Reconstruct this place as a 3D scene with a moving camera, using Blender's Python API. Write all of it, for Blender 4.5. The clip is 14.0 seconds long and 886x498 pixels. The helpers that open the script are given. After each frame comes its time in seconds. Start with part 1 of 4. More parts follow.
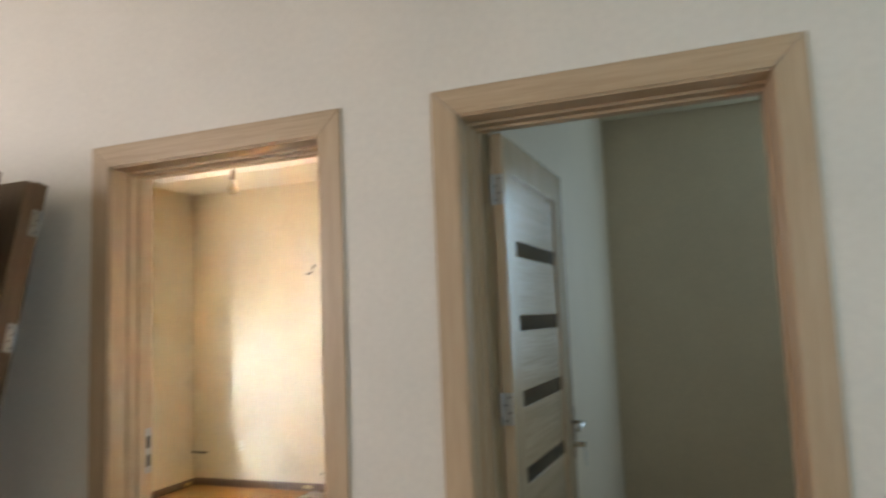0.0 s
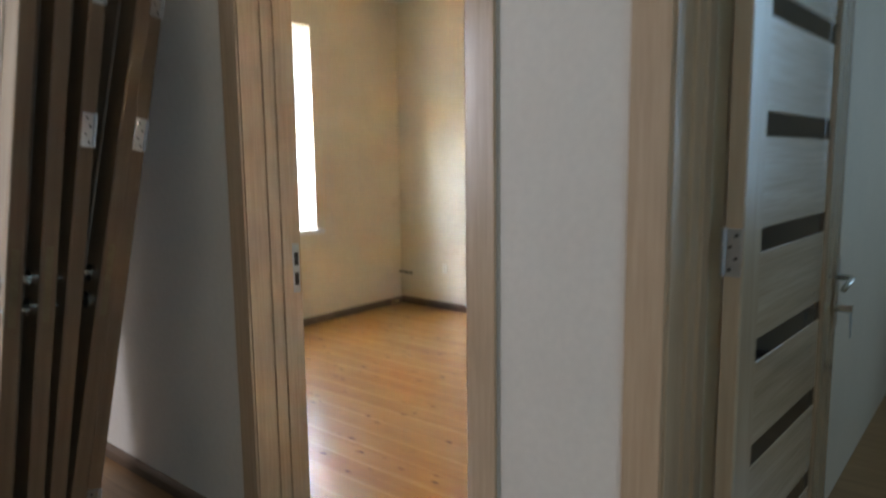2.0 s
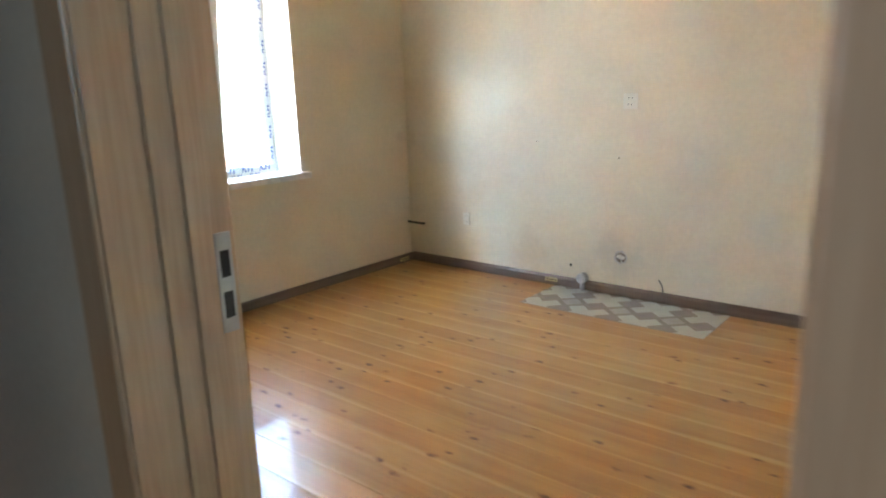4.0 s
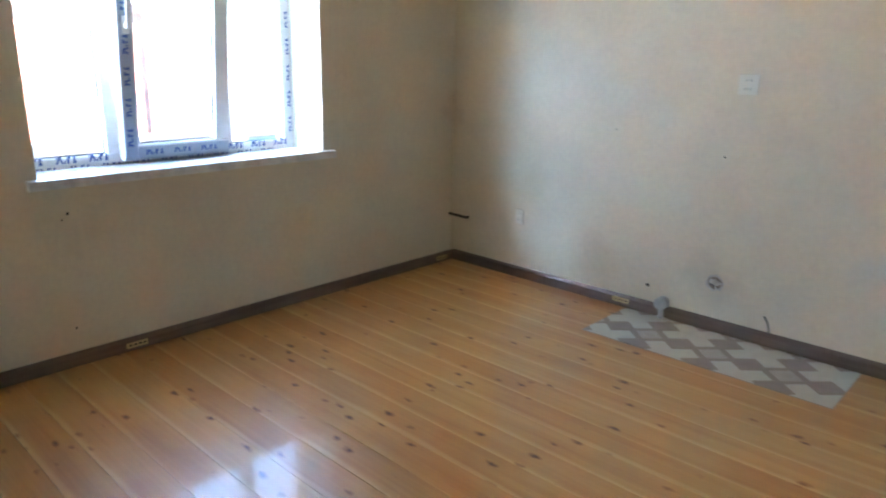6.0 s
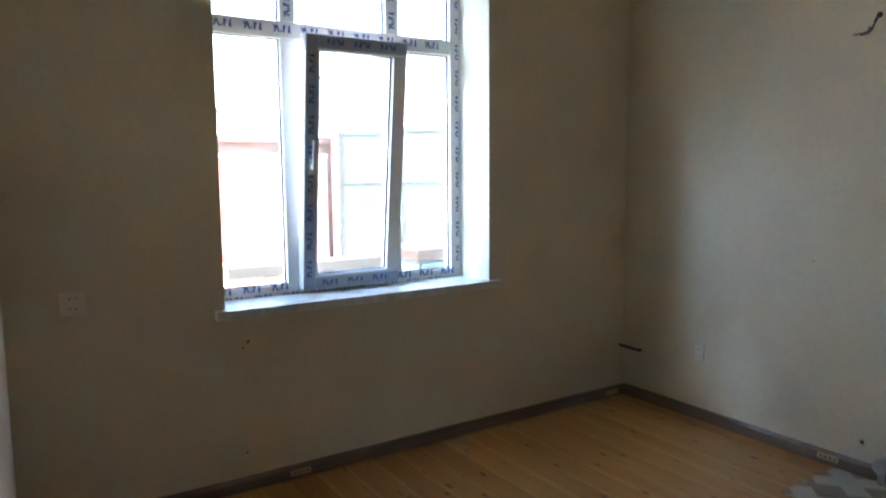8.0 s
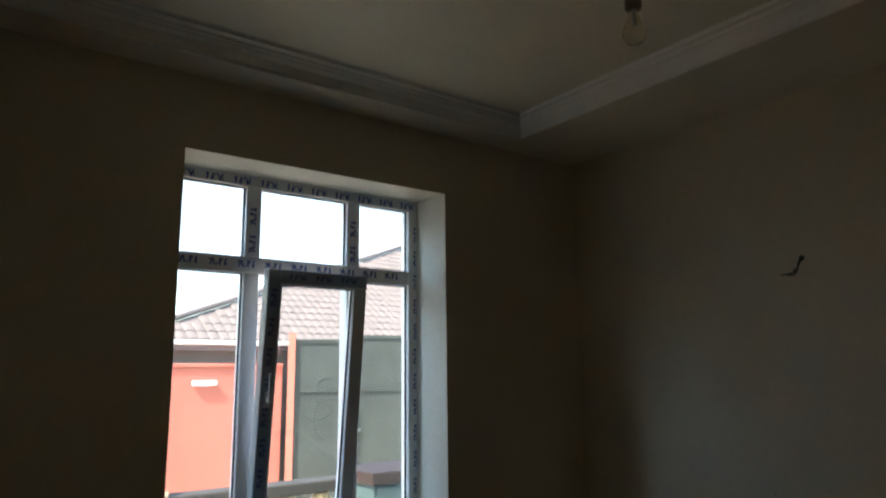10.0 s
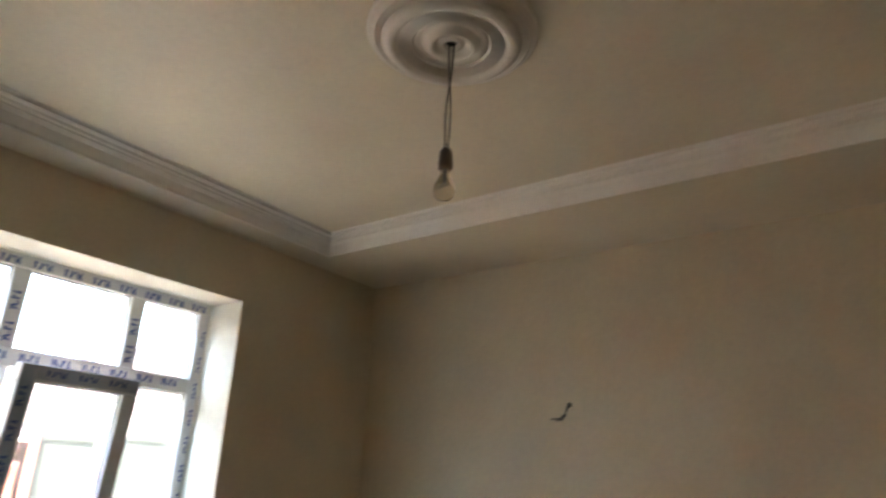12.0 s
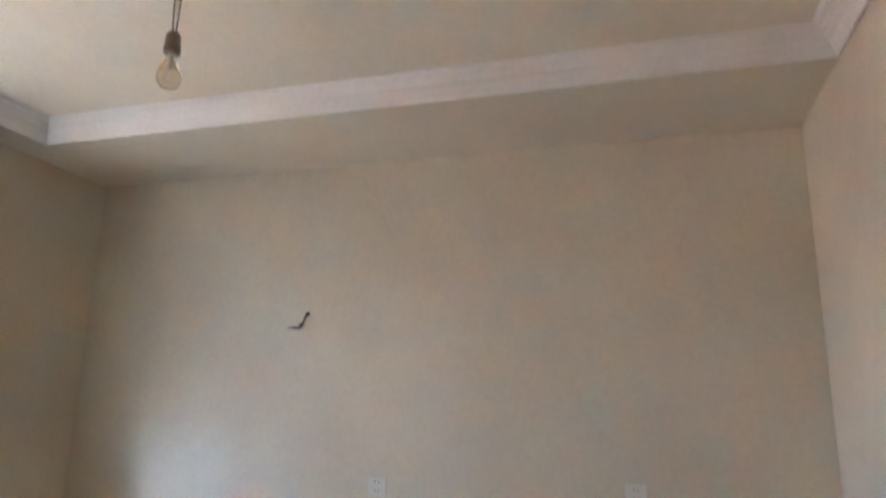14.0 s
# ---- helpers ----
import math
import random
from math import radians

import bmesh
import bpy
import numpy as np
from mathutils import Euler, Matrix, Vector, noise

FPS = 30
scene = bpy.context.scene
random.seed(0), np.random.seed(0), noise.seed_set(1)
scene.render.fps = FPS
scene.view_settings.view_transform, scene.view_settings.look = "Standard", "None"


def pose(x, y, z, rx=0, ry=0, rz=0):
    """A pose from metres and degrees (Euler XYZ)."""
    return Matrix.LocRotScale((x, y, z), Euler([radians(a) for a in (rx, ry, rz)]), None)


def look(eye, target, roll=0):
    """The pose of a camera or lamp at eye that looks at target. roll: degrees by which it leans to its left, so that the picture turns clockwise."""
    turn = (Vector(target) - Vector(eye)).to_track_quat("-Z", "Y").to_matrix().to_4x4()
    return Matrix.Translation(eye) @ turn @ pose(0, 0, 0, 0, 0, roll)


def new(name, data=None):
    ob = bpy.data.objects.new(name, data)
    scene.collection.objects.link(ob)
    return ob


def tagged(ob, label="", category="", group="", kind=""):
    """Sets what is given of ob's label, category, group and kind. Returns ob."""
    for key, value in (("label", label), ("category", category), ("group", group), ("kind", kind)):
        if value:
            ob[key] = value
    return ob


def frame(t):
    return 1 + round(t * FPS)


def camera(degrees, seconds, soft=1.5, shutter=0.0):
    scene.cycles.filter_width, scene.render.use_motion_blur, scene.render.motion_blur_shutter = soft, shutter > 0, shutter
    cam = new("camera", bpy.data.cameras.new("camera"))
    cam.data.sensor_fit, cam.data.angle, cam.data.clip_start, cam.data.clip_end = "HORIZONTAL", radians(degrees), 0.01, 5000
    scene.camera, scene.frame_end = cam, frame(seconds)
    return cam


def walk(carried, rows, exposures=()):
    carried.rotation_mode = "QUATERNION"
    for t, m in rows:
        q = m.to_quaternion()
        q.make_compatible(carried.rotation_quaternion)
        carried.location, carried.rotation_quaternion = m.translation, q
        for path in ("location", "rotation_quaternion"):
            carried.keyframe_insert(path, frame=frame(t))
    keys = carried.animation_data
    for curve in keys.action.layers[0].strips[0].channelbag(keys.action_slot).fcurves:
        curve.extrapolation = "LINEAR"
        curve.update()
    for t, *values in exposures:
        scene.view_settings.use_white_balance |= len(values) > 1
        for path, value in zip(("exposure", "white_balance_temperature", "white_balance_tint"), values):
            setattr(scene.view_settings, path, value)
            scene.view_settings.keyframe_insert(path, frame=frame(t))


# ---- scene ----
cam = camera(66.0, 14.0, soft=2.1, shutter=0.6)
PATH = [
    (0, (2.065, -1.945, 1.404), (1.367, -0.082, 1.61), -2.3),
    (0.5, (2.009, -1.81, 1.413), (1.016, -0.079, 1.549), -1.5),
    (1, (2.028, -1.613, 1.397), (0.839, -0.007, 1.471), -2.5),
    (1.5, (2.075, -1.412, 1.377), (0.764, 0.097, 1.323), -1.5),
    (2, (1.909, -1.282, 1.316), (0.633, 0.236, 1.053), -0.7),
    (2.5, (1.615, -1.146, 1.312), (0.445, 0.417, 0.881), -2.6),
    (3, (1.41, -0.903, 1.289), (0.13, 0.573, 0.861), -2.9),
    (5.3, (0.587, 0.014, 1.228), (-0.625, 1.519, 0.713), -0.7),
    (5.5, (0.561, 0.056, 1.232), (-0.689, 1.523, 0.7), -0.7),
    (6, (0.419, 0.152, 1.229), (-0.896, 1.558, 0.688), 1.0),
    (6.5, (0.357, 0.206, 1.224), (-1.086, 1.479, 0.679), 0.4),
    (7, (0.327, 0.226, 1.262), (-1.239, 1.381, 0.799), 0.6),
    (7.2, (0.343, 0.237, 1.269), (-1.263, 1.356, 0.86), 0.5),
    (9.3, (0.308, 0.194, 1.374), (-1.317, 1.351, 1.513), -1.9),
    (9.5, (0.313, 0.198, 1.388), (-1.296, 1.366, 1.609), -2.0),
    (10, (0.36, 0.205, 1.442), (-1.222, 1.376, 1.796), -0.6),
    (10.5, (0.347, 0.196, 1.46), (-1.139, 1.459, 1.903), 1.1),
    (11, (0.357, 0.174, 1.487), (-1.043, 1.484, 2.054), 0.3),
    (11.5, (0.383, 0.184, 1.492), (-0.902, 1.607, 2.063), 1.7),
    (12, (0.392, 0.183, 1.501), (-0.736, 1.694, 2.169), 2.8),
    (12.5, (0.401, 0.186, 1.511), (-0.497, 1.813, 2.247), 2.8),
    (13, (0.432, 0.198, 1.507), (-0.259, 1.917, 2.261), 2.6),
    (13.5, (0.467, 0.22, 1.499), (-0.085, 2.029, 2.146), 1.8),
    (14, (0.478, 0.232, 1.474), (-0.069, 2.1, 1.933), 1.0),
]
EXPO = [(0, 7.3, 8700, 17), (0.7, 6.95, 8100, 16), (1.5, 6.75, 7300, 14), (2, 6.75, 7400, 15), (3, 6.95, 7400, 12), (5.3, 6.25, 6000, 10), (6.5, 6.25, 5950, 10), (7.2, 6.15, 5900, 10), (9.3, 2.8, 6800, 5), (10, 2.65, 6800, 5),
        (10.5, 2.75, 6850, 6), (11, 3.65, 6900, 10), (11.5, 4.35, 7000, 10), (12, 4.85, 7400, 13), (12.5, 5.25, 7900, 16), (13, 5.55, 7100, 15), (13.5, 5.75, 6300, 15), (14, 6.0, 6000, 16)]
walk(cam, [(t, look(eye, target, roll)) for t, eye, target, roll in PATH], EXPO)

# ---- light ----
world = bpy.data.worlds.new("sky")
scene.world = world
world.use_nodes = True
wn = world.node_tree.nodes
sky = wn.new("ShaderNodeTexSky")
sky.sky_type = "NISHITA"
sky.sun_disc = False
sky.sun_elevation, sky.sun_rotation = radians(52), radians(162.5)
sky.dust_density = 1.6
wn["Background"].inputs["Strength"].default_value = 0.125
world.node_tree.links.new(sky.outputs[0], wn["Background"].inputs["Color"])


def lamp(name, kind, energy, m, color=(1, 1, 1), size=(1, 1), angle=0.5):
    data = bpy.data.lights.new(name, kind)
    data.energy, data.color = energy, color
    if kind == "AREA":
        data.shape, data.size, data.size_y = "RECTANGLE", size[0], size[1]
    else:
        data.angle = radians(angle)
    ob = new(name, data)
    ob.matrix_world = m
    return ob


# the sun stands behind the house, so the yard is lit and the window is in shade
lamp("sun", "SUN", 2.5, look((2.2, -7, 9.5), (0, 0, 0)), (1.0, 0.95, 0.87))
# daylight in the windows that the walk never shows
lamp("hall_daylight", "AREA", 0.92, look((-1.9, -3.37, 1.65), (-0.9, 0, 1.45)), (0.68, 0.79, 1.0), (1.1, 1.5))
lamp("hall_end_daylight", "AREA", 0.38, look((4.27, -1.9, 1.6), (0, -1.2, 1.4)), (0.38, 0.70, 1.0), (1.2, 1.5))
lamp("next_room_daylight", "AREA", 0.23, look((3.05, 3.27, 1.68), (2.6, 0, 1.6)), (0.34, 0.65, 1.0), (0.84, 1.46))
# low bright sky that falls slantwise through the window onto the far wall
beam = Vector((0.41, 0.77, -0.48)).normalized()
low_sky = lamp("window_daylight", "AREA", 0.21, look(Vector((-2.76, 1.60, 1.56)) - beam * 0.75, Vector((-2.76, 1.60, 1.56))), (0.44, 0.68, 1.0), (0.72, 1.7))
low_sky.data.spread = radians(19)


# ---- materials ----
def nodes_of(name, rough=0.6, metal=0.0):
    m = bpy.data.materials.new(name)
    m.use_nodes = True
    nt = m.node_tree
    b = nt.nodes["Principled BSDF"]
    b.inputs["Roughness"].default_value = rough
    b.inputs["Metallic"].default_value = metal
    return m, nt, b


def add(nt, kind, **inputs):
    n = nt.nodes.new(kind)
    for key, value in inputs.items():
        n.inputs[key.replace("_", " ")].default_value = value
    return n


def coords(nt, scale=(1, 1, 1), shift=False):
    tc = nt.nodes.new("ShaderNodeTexCoord")
    out = tc.outputs["Object"]
    if shift:
        info = nt.nodes.new("ShaderNodeObjectInfo")
        mul = nt.nodes.new("ShaderNodeVectorMath")
        mul.operation = "SCALE"
        mul.inputs[0].default_value = (31.0, 17.0, 23.0)
        nt.links.new(info.outputs["Random"], mul.inputs["Scale"])
        plus = nt.nodes.new("ShaderNodeVectorMath")
        nt.links.new(out, plus.inputs[0])
        nt.links.new(mul.outputs[0], plus.inputs[1])
        out = plus.outputs[0]
    mp = nt.nodes.new("ShaderNodeMapping")
    mp.inputs["Scale"].default_value = scale
    nt.links.new(out, mp.inputs[0])
    return mp.outputs[0]


def noise_tex(nt, vec, scale, detail=4.0, rough=0.55, distort=0.0):
    n = add(nt, "ShaderNodeTexNoise", Scale=scale, Detail=detail, Roughness=rough, Distortion=distort)
    nt.links.new(vec, n.inputs["Vector"])
    return n.outputs["Fac"]


def ramp(nt, fac, stops):
    r = nt.nodes.new("ShaderNodeValToRGB")
    el = r.color_ramp.elements
    el[0].position, el[0].color = stops[0][0], (*stops[0][1], 1)
    el[1].position, el[1].color = stops[-1][0], (*stops[-1][1], 1)
    for p, c in stops[1:-1]:
        e = el.new(p)
        e.color = (*c, 1)
    nt.links.new(fac, r.inputs[0])
    return r.outputs[0]


def mixed(nt, fac, a, b, kind="MIX"):
    n = nt.nodes.new("ShaderNodeMix")
    n.data_type, n.blend_type = "RGBA", kind
    for sock, v in ((n.inputs[0], fac), (n.inputs[6], a), (n.inputs[7], b)):
        if isinstance(v, (int, float)):
            sock.default_value = v
        elif isinstance(v, tuple):
            sock.default_value = (*v, 1)
        else:
            nt.links.new(v, sock)
    return n.outputs[2]


def bumped(nt, b, height, strength, dist=0.01):
    n = add(nt, "ShaderNodeBump", Strength=strength, Distance=dist)
    nt.links.new(height, n.inputs["Height"])
    nt.links.new(n.outputs[0], b.inputs["Normal"])


def shade(c, k):
    return tuple(min(1, v * k) for v in c)


def plaster(name, base, rough=0.55, stain=0.86, bump=0.12, stain_scale=1.3):
    """Rolled wall paint: broad uneven tone, fine roller texture."""
    m, nt, b = nodes_of(name, rough)
    v = coords(nt)
    broad = ramp(nt, noise_tex(nt, v, stain_scale, 5, 0.6), [(0.3, shade(base, stain)), (0.62, base)])
    fine = ramp(nt, noise_tex(nt, v, 45, 3), [(0.3, (0.94, 0.94, 0.94)), (0.7, (1, 1, 1))])
    nt.links.new(mixed(nt, 1.0, broad, fine, "MULTIPLY"), b.inputs["Base Color"])
    bumped(nt, b, noise_tex(nt, v, 160, 3), bump, 0.004)
    return m


def wood(name, dark, light, along="z", rough=0.42, scale=1.0, coat=0.0, shift=False, contrast=(0.3, 0.7)):
    m, nt, b = nodes_of(name, rough)
    s = {"x": (1.2, 26, 26), "y": (26, 1.2, 26), "z": (26, 26, 1.2)}[along]
    v = coords(nt, tuple(scale * k for k in s), shift)
    a = noise_tex(nt, v, 1.0, 6, 0.6, 0.6)
    col = ramp(nt, a, [(contrast[0], dark), (contrast[1], light)])
    fine = ramp(nt, noise_tex(nt, v, 5.0, 3), [(0.35, (0.88, 0.86, 0.84)), (0.65, (1, 1, 1))])
    nt.links.new(mixed(nt, 1.0, col, fine, "MULTIPLY"), b.inputs["Base Color"])
    b.inputs["Coat Weight"].default_value = coat
    b.inputs["Coat Roughness"].default_value = 0.15
    bumped(nt, b, a, 0.08, 0.003)
    return m


def plain(name, base, rough=0.5, metal=0.0, vary=0.92, scale=30, bump=0.0):
    m, nt, b = nodes_of(name, rough, metal)
    v = coords(nt)
    n = noise_tex(nt, v, scale, 4)
    nt.links.new(ramp(nt, n, [(0.3, shade(base, vary)), (0.7, base)]), b.inputs["Base Color"])
    if bump:
        bumped(nt, b, n, bump, 0.004)
    return m


def pine(name):
    """Varnished knotty pine: long grain, a pale sapwood edge, small dark knots."""
    m, nt, b = nodes_of(name, 0.22)
    v = coords(nt, (0.8, 13, 13), True)
    grain = noise_tex(nt, v, 1.0, 5, 0.55, 0.7)
    col = ramp(nt, grain, [(0.28, (0.475, 0.225, 0.064)), (0.5, (0.54, 0.28, 0.088)), (0.72, (0.585, 0.32, 0.11))])
    fine = ramp(nt, noise_tex(nt, coords(nt, (3, 90, 90), True), 1.0, 3), [(0.35, (0.93, 0.91, 0.88)), (0.65, (1, 1, 1))])
    col = mixed(nt, 1.0, col, fine, "MULTIPLY")
    info = nt.nodes.new("ShaderNodeObjectInfo")
    tone = ramp(nt, info.outputs["Random"], [(0.0, (0.88, 0.81, 0.72)), (0.5, (0.96, 0.94, 0.90)), (1.0, (1, 1, 1))])
    col = mixed(nt, 1.0, col, tone, "MULTIPLY")
    # sapwood along one edge, wandering with the grain
    sep = nt.nodes.new("ShaderNodeSeparateXYZ")
    nt.links.new(coords(nt), sep.inputs[0])
    wander = nt.nodes.new("ShaderNodeMath")
    wander.operation = "MULTIPLY_ADD"
    nt.links.new(noise_tex(nt, coords(nt, (1.1, 3, 3), True), 1.0, 2), wander.inputs[0])
    wander.inputs[1].default_value = 0.07
    nt.links.new(sep.outputs["Y"], wander.inputs[2])
    sap = ramp(nt, wander.outputs[0], [(0.040, (0.5, 0.5, 0.5)), (0.052, (0, 0, 0))])
    col = mixed(nt, sap, col, (0.66, 0.42, 0.185))
    # uneven reddish varnish
    blotch = ramp(nt, noise_tex(nt, coords(nt, (1.6, 2.6, 2.6), True), 1.0, 4, 0.6, 0.4), [(0.36, (0.84, 0.66, 0.50)), (0.62, (1, 1, 1))])
    col = mixed(nt, 0.7, col, blotch, "MULTIPLY")
    # knots
    kv = coords(nt, (6.4, 13.5, 13.5), True)
    wobble = add(nt, "ShaderNodeTexNoise", Scale=2.5, Detail=3.0)
    nt.links.new(kv, wobble.inputs["Vector"])
    sc = nt.nodes.new("ShaderNodeVectorMath")
    sc.operation = "SCALE"
    sc.inputs["Scale"].default_value = 0.35
    nt.links.new(wobble.outputs["Color"], sc.inputs[0])
    moved = nt.nodes.new("ShaderNodeVectorMath")
    nt.links.new(kv, moved.inputs[0])
    nt.links.new(sc.outputs[0], moved.inputs[1])
    vor = add(nt, "ShaderNodeTexVoronoi", Scale=1.0, Randomness=1.0)
    nt.links.new(moved.outputs[0], vor.inputs["Vector"])
    knot = ramp(nt, vor.outputs["Distance"], [(0.058, (0.17, 0.08, 0.045)), (0.098, (0.52, 0.36, 0.25)), (0.19, (1, 1, 1))])
    nt.links.new(mixed(nt, 0.92, col, knot, "MULTIPLY"), b.inputs["Base Color"])
    b.inputs["Coat Weight"].default_value = 0.32
    b.inputs["Coat Roughness"].default_value = 0.07
    rr = ramp(nt, noise_tex(nt, coords(nt, (1, 1, 1), True), 5, 3), [(0.3, (0.34, 0.34, 0.34)), (0.7, (0.44, 0.44, 0.44))])
    nt.links.new(rr, b.inputs["Roughness"])
    bumped(nt, b, grain, 0.05, 0.003)
    return m


def glass(name, tint=(0.96, 0.99, 0.98), rough=0.0, ior=1.45):
    m, nt, b = nodes_of(name, rough)
    b.inputs["Base Color"].default_value = (*tint, 1)
    b.inputs["Transmission Weight"].default_value = 1.0
    b.inputs["IOR"].default_value = ior
    return m


CREAM = plaster("cream_wall_paint", (0.71, 0.612, 0.455), 0.5, 0.89, 0.12, 1.7)

def smudged(m, spots):
    """Hand and damp smudges on a wall paint: (place, radius, tone) with ragged outlines."""
    nt = m.node_tree
    b = nt.nodes["Principled BSDF"]
    col = b.inputs["Base Color"].links[0].from_socket
    v = coords(nt)
    n = add(nt, "ShaderNodeTexNoise", Scale=9.0, Detail=4.0)
    nt.links.new(v, n.inputs["Vector"])
    sc = nt.nodes.new("ShaderNodeVectorMath")
    sc.operation = "SCALE"
    sc.inputs["Scale"].default_value = 0.26
    nt.links.new(n.outputs["Color"], sc.inputs[0])
    moved = nt.nodes.new("ShaderNodeVectorMath")
    nt.links.new(v, moved.inputs[0])
    nt.links.new(sc.outputs[0], moved.inputs[1])
    for place, radius, tone in spots:
        d = nt.nodes.new("ShaderNodeVectorMath")
        d.operation = "DISTANCE"
        nt.links.new(moved.outputs[0], d.inputs[0])
        d.inputs[1].default_value = tuple(p + 0.13 for p in place)
        col = mixed(nt, 1.0, col, ramp(nt, d.outputs["Value"], [(radius * 0.45, tone), (radius, (1, 1, 1))]), "MULTIPLY")
    nt.links.new(col, b.inputs["Base Color"])


smudged(CREAM, [((-0.74, 3.236, 0.24), 0.16, (0.89, 0.89, 0.88)), ((-2.397, 3.236, 0.92), 0.12, (0.91, 0.89, 0.86)), ((-1.36, 3.236, 0.22), 0.17, (0.95, 0.93, 0.90)),
                ((-2.397, 1.05, 0.55), 0.12, (0.94, 0.935, 0.92)), ((-2.397, 2.05, 0.36), 0.18, (0.955, 0.95, 0.935)), ((-1.78, 3.236, 0.55), 0.14, (0.95, 0.935, 0.91))])
HALL = plaster("hall_wall_paint", (0.77, 0.715, 0.645), 0.55, 0.92)
NEXT = plaster("next_room_wall_paint", (0.73, 0.62, 0.50), 0.55, 0.92)
CEIL = plaster("ceiling_paint", (0.78, 0.72, 0.58), 0.5, 0.90)
GYPSUM = plaster("gypsum_moulding", (0.83, 0.80, 0.74), 0.5, 0.95, 0.05)
REVEAL = plaster("reveal_paint", (0.84, 0.81, 0.70), 0.55, 0.95)
OAK = wood("oak_laminate_upright", (0.49, 0.345, 0.225), (0.575, 0.418, 0.285), "z", 0.36, 1.0, 0.6)
OAK_X = wood("oak_laminate_level", (0.49, 0.345, 0.225), (0.575, 0.418, 0.285), "x", 0.4)
LEAF = wood("pale_oak_door_face", (0.42, 0.31, 0.21), (0.56, 0.44, 0.325), "z", 0.26, 0.8, 1.0)
LEAF_X = wood("pale_oak_door_panel", (0.42, 0.31, 0.21), (0.56, 0.44, 0.325), "x", 0.26, 0.8, 1.0)
# brown of the door edges; also darkens inner stack faces as gap shade
EDGE_AND_SHADE = wood("brown_door_edge_and_gap_shade", (0.12, 0.068, 0.036), (0.19, 0.115, 0.065), "z", 0.5)
PINE = pine("varnished_pine_board")
HALL_FLOOR = wood("hall_floor_board", (0.26, 0.13, 0.05), (0.42, 0.24, 0.11), "x", 0.3)
SKIRT = wood("dark_skirting", (0.125, 0.080, 0.056), (0.19, 0.128, 0.09), "x", 0.4)
SKIRT_Y = wood("dark_skirting_side", (0.125, 0.080, 0.056), (0.19, 0.128, 0.09), "y", 0.4)
PVC = plain("white_pvc", (0.80, 0.82, 0.84), 0.3, vary=0.96)
FILM = plain("blue_grey_film", (0.42, 0.50, 0.62), 0.35, vary=0.85, scale=14)
INK = plain("navy_print", (0.06, 0.125, 0.40), 0.4)
SEAL = plain("black_rubber", (0.02, 0.02, 0.022), 0.6)
GLASS = glass("clear_glass")
BLACKGLASS = plain("black_glass", (0.012, 0.012, 0.015), 0.07)
BLACKGLASS.node_tree.nodes["Principled BSDF"].inputs["Specular IOR Level"].default_value = 0.5
CHROME = plain("brushed_chrome", (0.62, 0.61, 0.58), 0.25, 1.0, 0.9)
ZINC = plain("zinc_plate", (0.46, 0.48, 0.50), 0.36, 1.0, 0.85)
SOCKET = plain("white_plastic", (0.72, 0.67, 0.56), 0.4, vary=0.95)
DARK = plain("dark_hole", (0.02, 0.018, 0.016), 0.8)


# ---- building helpers ----
def box(bm, a, b):
    """A box between two corners."""
    r = bmesh.ops.create_cube(bm, size=1.0)
    s = [b[i] - a[i] for i in range(3)]
    c = [(b[i] + a[i]) / 2 for i in range(3)]
    for v in r["verts"]:
        v.co = Vector((v.co[i] * s[i] + c[i] for i in range(3)))
    return r["verts"]


def rod(bm, a, b, r0, r1=None, seg=12):
    a, b = Vector(a), Vector(b)
    d = b - a
    m = Matrix.Translation((a + b) / 2) @ d.to_track_quat("Z", "Y").to_matrix().to_4x4()
    bmesh.ops.create_cone(bm, cap_ends=True, segments=seg, radius1=r0, radius2=r0 if r1 is None else r1, depth=d.length, matrix=m)


def soften(bm, width, seg=2):
    bmesh.ops.bevel(bm, geom=list(bm.edges), offset=width, segments=seg, affect="EDGES", profile=0.5, clamp_overlap=True)


def mesh_of(name, bm, material, smooth=False):
    me = bpy.data.meshes.new(name)
    bmesh.ops.recalc_face_normals(bm, faces=list(bm.faces))
    bm.to_mesh(me)
    bm.free()
    for mt in (material if isinstance(material, (list, tuple)) else [material]):
        me.materials.append(mt)
    if smooth:
        for p in me.polygons:
            p.use_smooth = True
    return me


def part(name, bm, material, parent=None, label="", smooth=False, at=None):
    ob = new(name, mesh_of(name, bm, material, smooth))
    if parent:
        ob.parent = parent
    if at is not None:
        ob.matrix_basis = at
    if label:
        ob["label"] = label
    return ob


def thing(name, label, category, m=None, group="", kind=""):
    ob = new(name)
    ob.empty_display_size = 0.1
    if m is not None:
        ob.matrix_basis = m
    return tagged(ob, label, category, group, kind)


def boxed(name, boxes, material, parent=None, label="", bevel=0.0, seg=2):
    bm = bmesh.new()
    for a, b in boxes:
        one = bmesh.new()
        box(one, a, b)
        if bevel:
            soften(one, bevel, seg)
        tmp = bpy.data.meshes.new("tmp")
        one.to_mesh(tmp)
        one.free()
        bm.from_mesh(tmp)
        bpy.data.meshes.remove(tmp)
    return part(name, bm, material, parent, label)


